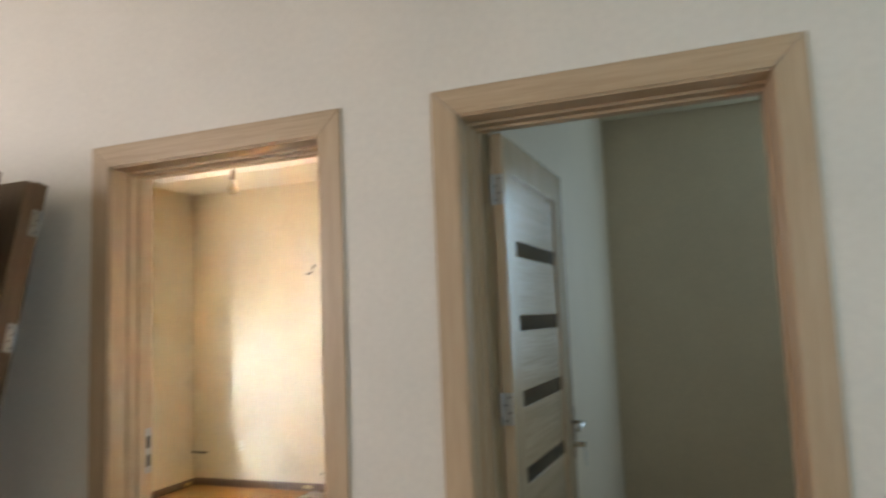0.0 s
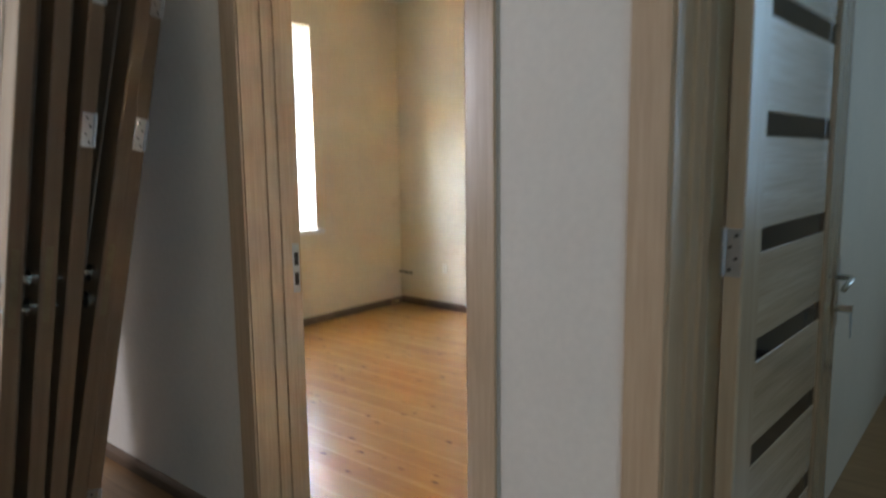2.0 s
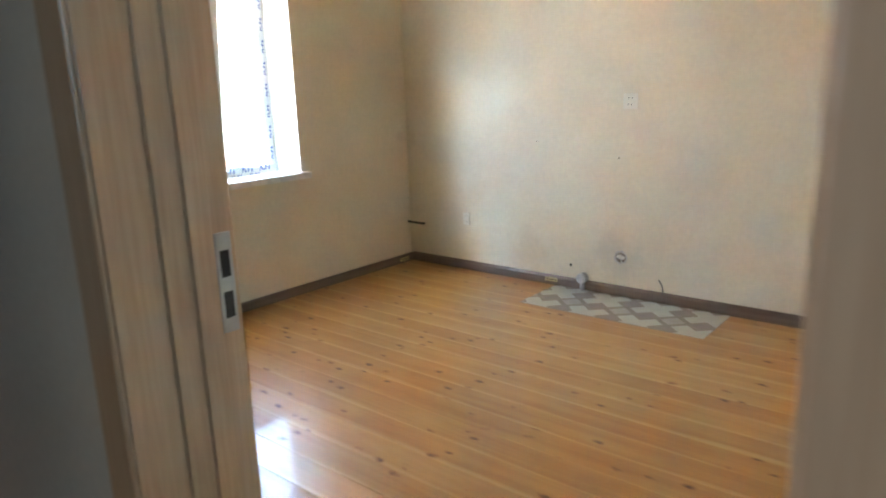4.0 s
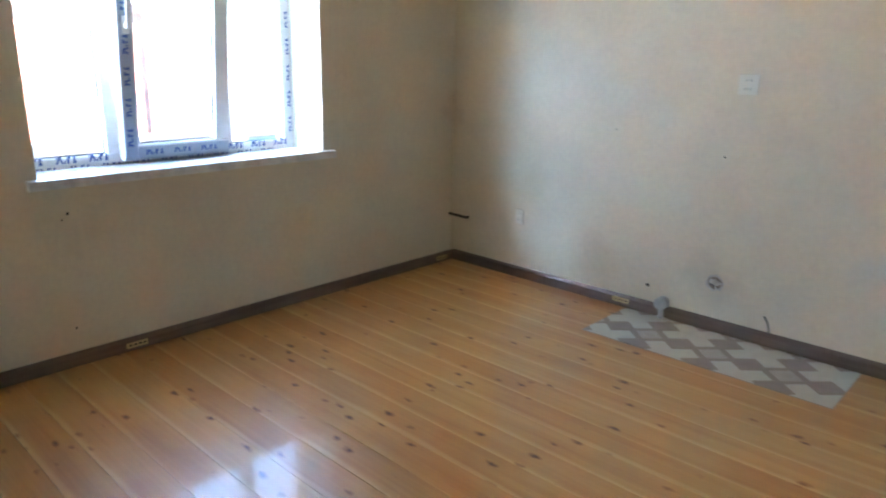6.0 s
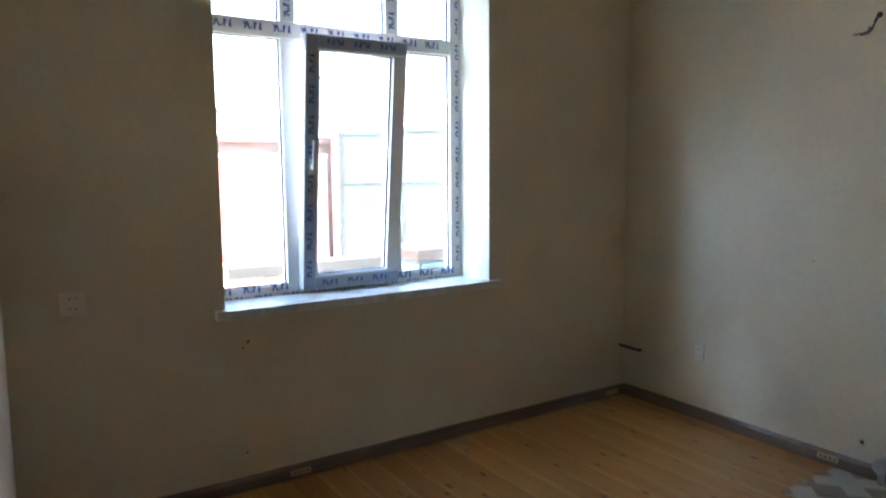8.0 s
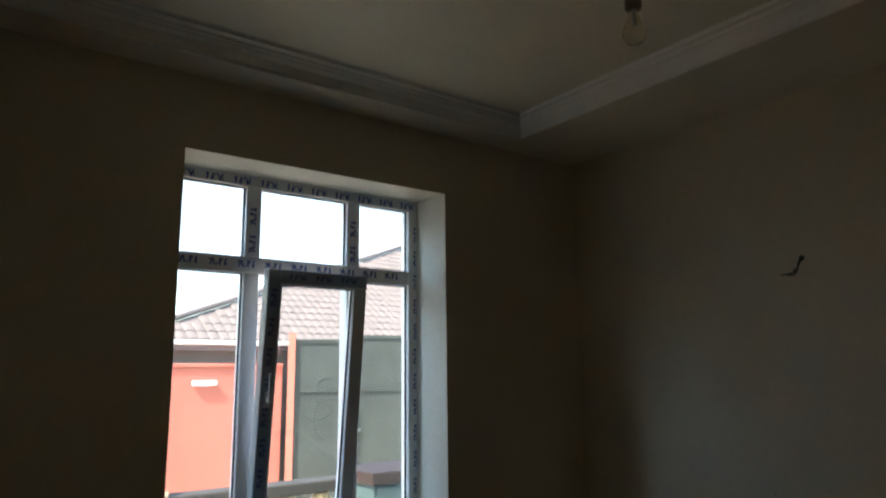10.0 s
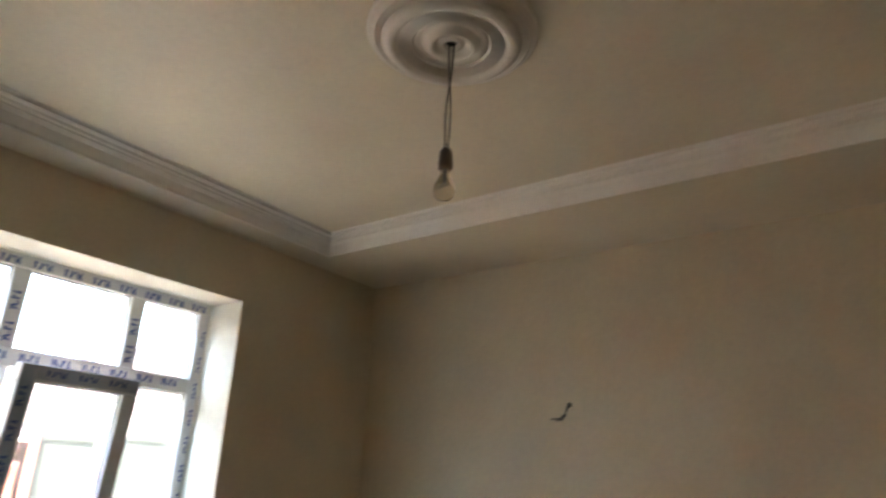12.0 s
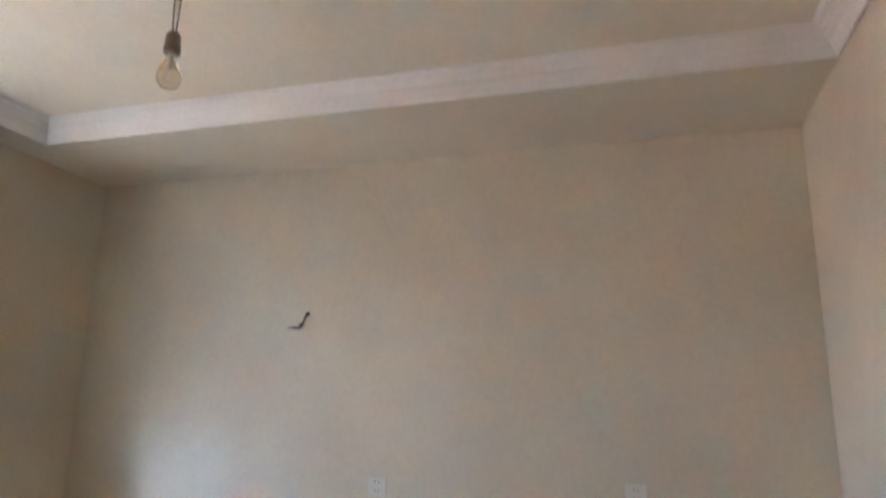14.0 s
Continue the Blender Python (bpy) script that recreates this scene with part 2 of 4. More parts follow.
def slab_wall(name, axis, p0, p1, us, vs, holes, material, label):
    """A wall across `axis` from p0 to p1, spanning us and vs (z), with through openings (u0, u1, v0, v1); outer faces only."""
    cu = sorted({*us, *(h[0] for h in holes), *(h[1] for h in holes)})
    cv = sorted({*vs, *(h[2] for h in holes), *(h[3] for h in holes)})

    def solid(i, j):
        if not (0 <= i < len(cu) - 1 and 0 <= j < len(cv) - 1):
            return False
        u, v = (cu[i] + cu[i + 1]) / 2, (cv[j] + cv[j + 1]) / 2
        return not any(h[0] < u < h[1] and h[2] < v < h[3] for h in holes)

    bm = bmesh.new()
    seen = {}

    def vert(p, u, v):
        co = (p, u, v) if axis == "x" else (u, p, v)
        if co not in seen:
            seen[co] = bm.verts.new(co)
        return seen[co]

    for i in range(len(cu) - 1):
        for j in range(len(cv) - 1):
            if not solid(i, j):
                continue
            u0, u1, v0, v1 = cu[i], cu[i + 1], cv[j], cv[j + 1]
            for k, p in enumerate((p0, p1)):
                fc = bm.faces.new([vert(p, u0, v0), vert(p, u1, v0), vert(p, u1, v1), vert(p, u0, v1)])
                fc.material_index = k if len(material) > 1 else 0
            for di, dj, (a, b) in ((-1, 0, ((u0, v0), (u0, v1))), (1, 0, ((u1, v0), (u1, v1))), (0, -1, ((u0, v0), (u1, v0))), (0, 1, ((u0, v1), (u1, v1)))):
                if not solid(i + di, j + dj):
                    bm.faces.new([vert(p0, *a), vert(p0, *b), vert(p1, *b), vert(p1, *a)])
    return tagged(part(name, bm, material), label, "wall", kind="structure")


def swept(bm, profile, path, closed=False):
    """Sweeps a closed profile of (out, up) along a level path of (x, y, z); out is to the left of the way."""
    n = len(path)
    rings = []
    for i, p in enumerate(path):
        p = Vector(p)
        a = (p - Vector(path[i - 1])).normalized() if (i or closed) else None
        b = (Vector(path[(i + 1) % n]) - p).normalized() if (i < n - 1 or closed) else None
        a, b = a or b, b or a
        na, nb = Vector((-a.y, a.x, 0)), Vector((-b.y, b.x, 0))
        side = (na + nb) / (1 + na.dot(nb))
        rings.append([bm.verts.new(p + side * o + Vector((0, 0, u))) for o, u in profile])
    for i in range(n if closed else n - 1):
        r, s = rings[i], rings[(i + 1) % n]
        for k in range(len(profile)):
            q = (k + 1) % len(profile)
            bm.faces.new([r[k], r[q], s[q], s[k]])
    if not closed:
        bm.faces.new(rings[0])
        bm.faces.new(rings[-1])


def turned(bm, profile, seg=48, m=None):
    """Spins (radius, height) pairs round z."""
    rings = []
    for r, z in profile:
        if r < 1e-6:
            rings.append([bm.verts.new((0, 0, z))])
        else:
            rings.append([bm.verts.new((r * math.cos(a), r * math.sin(a), z)) for a in (2 * math.pi * k / seg for k in range(seg))])
    made = [v for ring in rings for v in ring]
    for r, s in zip(rings, rings[1:]):
        for k in range(seg):
            q = (k + 1) % seg
            if len(r) == 1 and len(s) > 1:
                bm.faces.new([r[0], s[k], s[q]])
            elif len(s) == 1 and len(r) > 1:
                bm.faces.new([r[k], r[q], s[0]])
            elif len(r) > 1:
                bm.faces.new([r[k], r[q], s[q], s[k]])
    if m is not None:
        bmesh.ops.transform(bm, matrix=m, verts=made)


def tube(bm, points, radius, seg=8):
    """A round wire along points."""
    pts = [Vector(p) for p in points]
    rings = []
    for i, p in enumerate(pts):
        d = (pts[min(i + 1, len(pts) - 1)] - pts[max(i - 1, 0)]).normalized()
        q = d.to_track_quat("Z", "Y")
        rings.append([bm.verts.new(p + q @ Vector((radius * math.cos(a), radius * math.sin(a), 0))) for a in (2 * math.pi * k / seg for k in range(seg))])
    for r, s in zip(rings, rings[1:]):
        for k in range(seg):
            bm.faces.new([r[k], r[(k + 1) % seg], s[(k + 1) % seg], s[k]])
    bm.faces.new(rings[0])
    bm.faces.new(rings[-1])


# ---- plan ----
XW, XR, YF = -2.397, 1.172, 3.236   # window wall, side wall, far wall of the room
XN = 1.44                          # near side of the next room
T = 0.20                           # door wall, from y = 0 to y = T
SOFFIT, TOP = 2.672, 2.770          # beam underside, ceiling
DOOR_H = 2.022
D1, D2 = (0.008, 0.906), (1.408, 2.280)   # the two door openings
WY0, WY1, WZ0, WZ1 = 0.952, 2.262, 0.758, 2.352
LIN = 0.03                         # thickness of the door lining

# ---- walls, floors, ceilings ----
slab_wall("wall_door_side", "y", 0.0, T, (-2.597, 4.3), (-0.1, 2.95),
          [(d[0] - LIN, d[1] + LIN, -0.1, DOOR_H + LIN) for d in (D1, D2)], [HALL, CREAM], "pale plastered partition wall with two door openings")
slab_wall("wall_window", "x", XW, XW - 0.36, (T, YF + 0.2), (-0.1, 2.95), [(WY0 - 0.005, WY1, WZ0, WZ1)], [CREAM, REVEAL], "cream painted outside wall with a deep window opening")
slab_wall("wall_far", "y", YF, YF + 0.2, (XW, XR), (-0.1, 2.95), [], [CREAM], "cream painted wall, uneven and stained near the floor")
slab_wall("wall_between_rooms", "x", XR, XN, (T, YF + 0.2), (-0.1, 2.95), [], [CREAM, NEXT], "cream painted partition wall between two rooms")
slab_wall("wall_next_far", "y", 3.30, 3.5, (XN, 4.3), (-0.1, 2.95), [], [NEXT], "grey-beige wall of the next room")
slab_wall("wall_next_side", "x", 4.3, 4.5, (-3.6, 3.5), (-0.1, 2.95), [], [NEXT], "plain end wall")
slab_wall("wall_hall_back", "y", -3.4, -3.6, (-2.765, 4.3), (-0.1, 2.95), [], [HALL], "plain pale hall wall")
slab_wall("wall_hall_end", "x", -2.597, -2.765, (-3.4, T), (-0.1, 2.95), [], [HALL], "plain pale hall end wall")
tagged(boxed("floor_hall", [((-2.597, -3.4, -0.1), (4.3, 0.0, 0.0)), ((XN, T, -0.1), (4.3, 3.3, 0.0)), ((D2[0] - LIN, 0.0, -0.1), (D2[1] + LIN, T, 0.0))],
             HALL_FLOOR), "brown laminate hall floor", "floor", kind="structure")
tagged(boxed("ceiling_hall", [((-2.597, -3.4, 2.90), (4.3, 0.0, 2.95)), ((XN, T, 2.87), (4.3, 3.3, 2.95))], CEIL), "plain painted hall ceiling", "ceiling", kind="structure")

# ---- tray ceiling of the room ----
tagged(boxed("ceiling", [((XW, T, TOP), (XR, YF, 2.95))], CEIL), "cream painted ceiling with uneven plaster", "ceiling", kind="structure")
BX, BY = XW + 0.185, YF - 0.595     # inner edges of the dropped bands
tagged(boxed("ceiling_beam", [((XW, BY, SOFFIT), (XR, YF, TOP - 0.001)), ((XW, T, SOFFIT), (BX, BY, TOP - 0.001))], CEIL),
       "dropped plaster band along the far wall and over the window", "ceiling", kind="structure")
bm = bmesh.new()
crown = [(0.0, 0.0), (0.004, -0.003), (0.009, 0.0), (0.012, 0.012), (0.030, 0.044), (0.048, 0.056), (0.051, 0.064), (0.058, 0.066), (0.064, 0.078),
         (0.078, 0.082), (0.083, 0.083), (0.086, 0.092), (0.092, TOP - SOFFIT), (0.0, TOP - SOFFIT)]
swept(bm, crown, [(XR, T, SOFFIT), (XR, BY, SOFFIT), (BX, BY, SOFFIT), (BX, T, SOFFIT)], closed=True)
tagged(part("trim_cornice", bm, GYPSUM), "white gypsum cornice with stepped moulding round the ceiling", "cornice", kind="structure")
# filled joints between the lengths of the far moulding
for sx_ in (-1.125, 0.755):
    bm = bmesh.new()
    swept(bm, [(o + 0.0012, z - 0.0012) for o, z in crown[:-1]] + [(0.0, TOP - SOFFIT - 0.001)], [(sx_ + 0.011, BY, SOFFIT), (sx_ - 0.011, BY, SOFFIT)])
    tagged(part("trim_cornice_joint", bm, GYPSUM), "rough filled joint in the white cornice", "cornice joint", kind="structure")


# ---- skirting boards ----
def skirting(name, a, b, material, h=0.056, d=0.022):
    bm = bmesh.new()
    swept(bm, [(0.0, 0.0), (d, 0.0), (d, h - 0.016), (d - 0.006, h - 0.005), (d - 0.014, h), (0.0, h)], [a, b])
    return tagged(part(name, bm, material), "dark brown plastic skirting board along the wall", "skirting board", kind="structure")


skirting("baseboard_far", (XR - 0.022, YF, 0), (XW + 0.022, YF, 0), SKIRT, 0.064, 0.014)
skirting("baseboard_window", (XW, YF, 0), (XW, T, 0), SKIRT_Y)
skirting("baseboard_side", (XR, T, 0), (XR, YF, 0), SKIRT_Y)
skirting("baseboard_next", (XN + 0.022, 3.3, 0), (XN, 3.3, 0), SKIRT)
skirting("baseboard_next_far", (4.28, 3.3, 0), (XN + 0.024, 3.3, 0), SKIRT)
skirting("baseboard_hall", (-0.1, 0, 0), (-2.58, 0, 0), SKIRT)


# ---- door frames ----
def door_frame(name, x0, x1, strike_side):
    f = thing(name, "light oak laminate door frame with stepped lining and flat architraves", "door frame", kind="structure")
    y0, y1 = -0.0, T
    steps = [(y0 - 0.004, 0.0765, 0.0), (0.0765, 0.1195, 0.008), (0.1195, 0.1585, 0.016), (0.1585, y1 + 0.004, 0.004)]
    for side, x, s in (("jamb", x0, 1), ("jamb", x1, -1)):
        lo = [((min(x - s * LIN, x + s * o), a, 0), (max(x - s * LIN, x + s * o), b, DOOR_H + (-o))) for a, b, o in steps]
        boxed(side, lo, OAK, f, bevel=0.0015)
    boxed("head", [((x0, a, DOOR_H - o), (x1, b, DOOR_H + LIN)) for a, b, o in steps], OAK_X, f, bevel=0.003)
    w, th = 0.09, 0.012
    i, e, zi, ze = 0.006, w, DOOR_H + 0.006, DOOR_H + w
    for ya, yb in ((-th, -0.0005), (T + 0.0005, T + th)):
        for ring, mat in (([(x0 - e, 0), (x0 - i, 0), (x0 - i, zi), (x0 - e, ze)], OAK), ([(x1 + i, 0), (x1 + e, 0), (x1 + e, ze), (x1 + i, zi)], OAK),
                          ([(x0 - i + 0.001, zi + 0.0007), (x1 + i - 0.001, zi + 0.0007), (x1 + e - 0.001, ze), (x0 - e + 0.001, ze)], OAK_X)):
            bm = bmesh.new()
            lo, hi = [bm.verts.new((x, ya, z)) for x, z in ring], [bm.verts.new((x, yb, z)) for x, z in ring]
            bm.faces.new(lo), bm.faces.new(hi)
            for k in range(4):
                bm.faces.new([lo[k], lo[(k + 1) % 4], hi[(k + 1) % 4], hi[k]])
            soften(bm, 0.003)
            part("architrave", bm, mat, f)
    xs = x0 if strike_side < 0 else x1
    s = 1 if strike_side < 0 else -1
    xa = xs + s * 0.004
    plate = boxed("strike_plate", [((min(xa, xa + s * 0.002), 0.166, 0.86), (max(xa, xa + s * 0.002), 0.196, 1.03))], ZINC, f, "zinc strike plate with two dark slots", 0.0008)
    boxed("slot", [((min(xa, xa + s * 0.0027), 0.173, z), (max(xa, xa + s * 0.0027), 0.190, z + 0.045)) for z in (0.885, 0.955)], DARK, plate)
    return f


door_frame("door_frame_1", *D1, -1)
door_frame("door_frame_2", *D2, 1)

# ---- window ----
FX0, FX1 = -2.675, -2.605            # outer and inner face of the frame
FY0, FY1, FZ0, FZ1 = WY0 - 0.028, 2.230, WZ0 - 0.004, 2.346
M1, M2, TR = 1.324, 1.842, 1.924     # mullions and transom, middle lines
win = thing("window_1", "white plastic six-pane window with printed film, middle sash tilted open", "window", kind="structure")
fw, mw = 0.058, 0.036


def bar(name, a, b, parent=win, mat=PVC, label=""):
    return boxed(name, [(a, b)], mat, parent, label, 0.006, 3)


bar("window_frame", (FX0, FY0, FZ0), (FX1, FY1, FZ0 + 0.054))
bar("window_frame", (FX0, FY0, FZ1 - fw), (FX1, FY1, FZ1))
bar("window_frame", (FX0, FY0, FZ0 + 0.054), (FX1, FY0 + fw, FZ1 - fw))
bar("window_frame", (FX0, FY1 - fw, FZ0 + 0.054), (FX1, FY1, FZ1 - fw))
bar("transom", (FX0, FY0 + fw, TR - 0.037), (FX1, FY1 - fw, TR + 0.037))
for my in (M1, M2):
    bar("mullion", (FX0, my - mw, TR + 0.037), (FX1, my + mw, FZ1 - fw))
    bar("mullion", (FX0, my - mw, FZ0 + 0.054), (FX1, my + mw, TR - 0.037))
cols = [(FY0 + fw, M1 - mw), (M1 + mw, M2 - mw), (M2 + mw, FY1 - fw)]
rows = [(FZ0 + 0.054, TR - 0.037), (TR + 0.037, FZ1 - fw)]


def pane(a0, a1, b0, b1, parent, x=-2.640):
    """A glass pane with its rubber seal."""
    p = boxed("pane", [((x - 0.004, a0 - 0.004, b0 - 0.004), (x + 0.004, a1 + 0.004, b1 + 0.004))], GLASS, parent)
    p.visible_shadow = False
    s, k = 0.006, 0.010
    boxed("seal", [((x + 0.004, a0, b0), (x + k, a1, b0 + s)), ((x + 0.004, a0, b1 - s), (x + k, a1, b1)),
                   ((x + 0.004, a0, b0 + s), (x + k, a0 + s, b1 - s)), ((x + 0.004, a1 - s, b0 + s), (x + k, a1, b1 - s))], SEAL, p)
    return p


for j, (b0, b1) in enumerate(rows):
    for i, (a0, a1) in enumerate(cols):
        if (i, j) != (1, 0):
            pane(a0, a1, b0, b1, win)

# tilted middle sash: hinged along its lower edge
SY0, SY1, SZ0, SZ1, sw = 1.338, 1.828, 0.784, TR - 0.020, 0.068
sash = part("sash", (lambda b: (box(b, (0, SY0, 0), (0.05, SY1, 0.001)), b)[1])(bmesh.new()), PVC, win, "white tilting sash covered in blue printed film")
sash.matrix_basis = pose(FX1 - 0.012, 0, SZ0, 0, 6.2, 0)
SH = SZ1 - SZ0
for a, b in (((0, SY0, 0), (0.062, SY1, sw)), ((0, SY0, SH - sw), (0.062, SY1, SH)), ((0, SY0, sw), (0.062, SY0 + sw, SH - sw)), ((0, SY1 - sw, sw), (0.062, SY1, SH - sw))):
    boxed("sash_rail", [(a, b)], PVC, sash, "", 0.006, 3)
pane(SY0 + sw, SY1 - sw, sw, SH - sw, sash, 0.03)
film_boxes = [((0.0624, SY0 + 0.004, 0.004), (0.0630, SY0 + sw - 0.012, SH - 0.004)), ((0.0624, SY0 + sw - 0.01, SH - sw + 0.012), (0.0630, SY1 - 0.004, SH - 0.004)),
              ((0.0624, SY0 + sw - 0.01, 0.004), (0.0630, SY1 - 0.004, sw - 0.012))]
boxed("film", film_boxes, FILM, sash, "blue-grey protective film")
bm = bmesh.new()
box(bm, (0.063, SY0 + 0.018, SH * 0.5 - 0.035), (0.071, SY0 + 0.048, SH * 0.5 + 0.035))
box(bm, (0.071, SY0 + 0.024, SH * 0.5 - 0.012), (0.098, SY0 + 0.042, SH * 0.5 + 0.012))
box(bm, (0.092, SY0 + 0.023, SH * 0.5 - 0.014), (0.106, SY0 + 0.043, SH * 0.5 + 0.115))
soften(bm, 0.003)
part("handle", bm, PVC, sash, "white window handle")

# sill board and splayed plaster reveal
bm = bmesh.new()
box(bm, (FX1 - 0.005, WY0 - 0.029, WZ0 - 0.03), (XW + 0.0, WY1 - 0.0, WZ0 + 0.006))
box(bm, (XW, WY0 - 0.045, WZ0 - 0.03), (XW + 0.042, WY1 + 0.05, WZ0 + 0.006))
tagged(part("window_sill_1", bm, plaster("sill_stone", (0.76, 0.74, 0.71), 0.4, 0.72, 0.1, 16)), "painted plaster window sill with chipped edge", "window sill", kind="structure")
bm = bmesh.new()
for q in ([(XW, WY1 + 0.001, WZ0), (FX1 - 0.01, FY1 - 0.004, WZ0), (FX1 - 0.01, FY1 - 0.004, WZ1), (XW, WY1 + 0.001, WZ1)],):
    vs = [bm.verts.new(c) for c in q]
    ws = [bm.verts.new((c[0], WY1 + 0.004, c[2])) for c in q]
    bm.faces.new(vs), bm.faces.new(ws)
    for k in range(4):
        bm.faces.new([vs[k], vs[(k + 1) % 4], ws[(k + 1) % 4], ws[k]])
tagged(part("trim_reveal_side", bm, REVEAL), "pale splayed plaster window reveal", "window reveal", kind="structure")
bm = bmesh.new()
vs = [bm.verts.new(c) for c in ((XW - 0.001, WY0 - 0.029, WZ1 - 0.001), (XW - 0.001, WY1, WZ1 - 0.001), (FX1 - 0.01, WY1, FZ1 - 0.004), (FX1 - 0.01, WY0 - 0.029, FZ1 - 0.004))]
ws = [bm.verts.new((v.co.x, v.co.y, WZ1 + 0.004)) for v in vs]
bm.faces.new(vs), bm.faces.new(ws)
for k in range(4):
    bm.faces.new([vs[k], vs[(k + 1) % 4], ws[(k + 1) % 4], ws[k]])
tagged(part("trim_reveal_top", bm, REVEAL), "pale sloping plaster reveal over the window", "window reveal", kind="structure")
tagged(boxed("trim_outer_jamb", [((-2.757, 2.226, WZ0), (FX0 - 0.002, WY1 + 0.002, WZ1))], REVEAL), "cream rendered outer jamb of the window opening", "window reveal", kind="structure")

# ---- door leaves ----
HANDLE_Z = 0.97
BRASS = plain("dull_brass", (0.22, 0.17, 0.11), 0.4, 1.0, 0.8)


def lever(parent, x, y, z, out, toward, material=CHROME):
    """Handle on one face of a leaf: rose plate, neck, curved lever; out: +1 or -1 in y, toward: lever's way in x."""
    bm = bmesh.new()
    box(bm, (x - 0.02, min(y, y + out * 0.007), z - 0.11), (x + 0.02, max(y, y + out * 0.007), z + 0.10))
    soften(bm, 0.003)
    plate = part("handle_plate", bm, material, parent, "chrome handle plate")
    bm = bmesh.new()
    pts = [(x, y + out * 0.005, z + 0.04), (x, y + out * 0.035, z + 0.04), (x + toward * 0.012, y + out * 0.048, z + 0.04), (x + toward * 0.05, y + out * 0.052, z + 0.043),
           (x + toward * 0.09, y + out * 0.050, z + 0.036), (x + toward * 0.115, y + out * 0.046, z + 0.024)]
    tube(bm, pts, 0.008, 10)
    part("lever", bm, material, plate, "", True)
    bm = bmesh.new()
    rod(bm, (x, y + out * 0.004, z - 0.05), (x, y + out * 0.014, z - 0.05), 0.012)
    box(bm, (x - 0.002, min(y + out * 0.014, y + out * 0.05), z - 0.062), (x + 0.002, max(y + out * 0.014, y + out * 0.05), z - 0.040))
    part("lock_cylinder", bm, material, plate)


def rose_lever(parent, x, y, z, out):
    """Round rose with a curved lever, and a round thumb-turn rose above it."""
    bm = bmesh.new()
    rod(bm, (x, y, z), (x, y + out * 0.010, z), 0.026, seg=24)
    rose_p = part("handle_rose", bm, CHROME, parent, "round chrome handle rose")
    bm = bmesh.new()
    tube(bm, [(x, y + out * 0.008, z), (x, y + out * 0.034, z), (x - 0.012, y + out * 0.044, z), (x - 0.05, y + out * 0.047, z + 0.005), (x - 0.085, y + out * 0.045, z - 0.003), (x - 0.11, y + out * 0.040, z - 0.014)], 0.009, 10)
    part("lever", bm, CHROME, rose_p, "", True)
    bm = bmesh.new()
    rod(bm, (x, y, z + 0.085), (x, y + out * 0.010, z + 0.085), 0.024, seg=24)
    turn = part("lock_rose", bm, CHROME, parent, "round chrome lock rose")
    bm = bmesh.new()
    rod(bm, (x, y + out * 0.008, z + 0.085), (x, y + out * 0.022, z + 0.085), 0.008, seg=12)
    box(bm, (x - 0.013, min(y + out * 0.020, y + out * 0.034), z + 0.080), (x + 0.013, max(y + out * 0.020, y + out * 0.034), z + 0.090))
    part("thumb_turn", bm, CHROME, turn)


def hinge(parent, x, y, z, face):
    """A butt hinge on a leaf's edge: plate with screws and a knuckle; face: the edge's way in x."""
    bm = bmesh.new()
    box(bm, (min(x, x + face * 0.003), y - 0.017, z - 0.05), (max(x, x + face * 0.003), y + 0.017, z + 0.05))
    h = part("hinge", bm, ZINC, parent, "zinc butt hinge")
    bm = bmesh.new()
    for k in range(3):
        rod(bm, (x + face * 0.005, y + 0.019, z - 0.049 + k * 0.034), (x + face * 0.005, y + 0.019, z - 0.017 + k * 0.034), 0.005)
    part("knuckle", bm, ZINC, h)
    bm = bmesh.new()
    for dz in (-0.036, -0.012, 0.012, 0.036):
        rod(bm, (x + face * 0.002, y + (0.006 if dz * 40 % 2 < 1 else -0.006), z + dz), (x + face * 0.0042, y + (0.006 if dz * 40 % 2 < 1 else -0.006), z + dz), 0.004, seg=8)
    part("screw", bm, DARK, h)


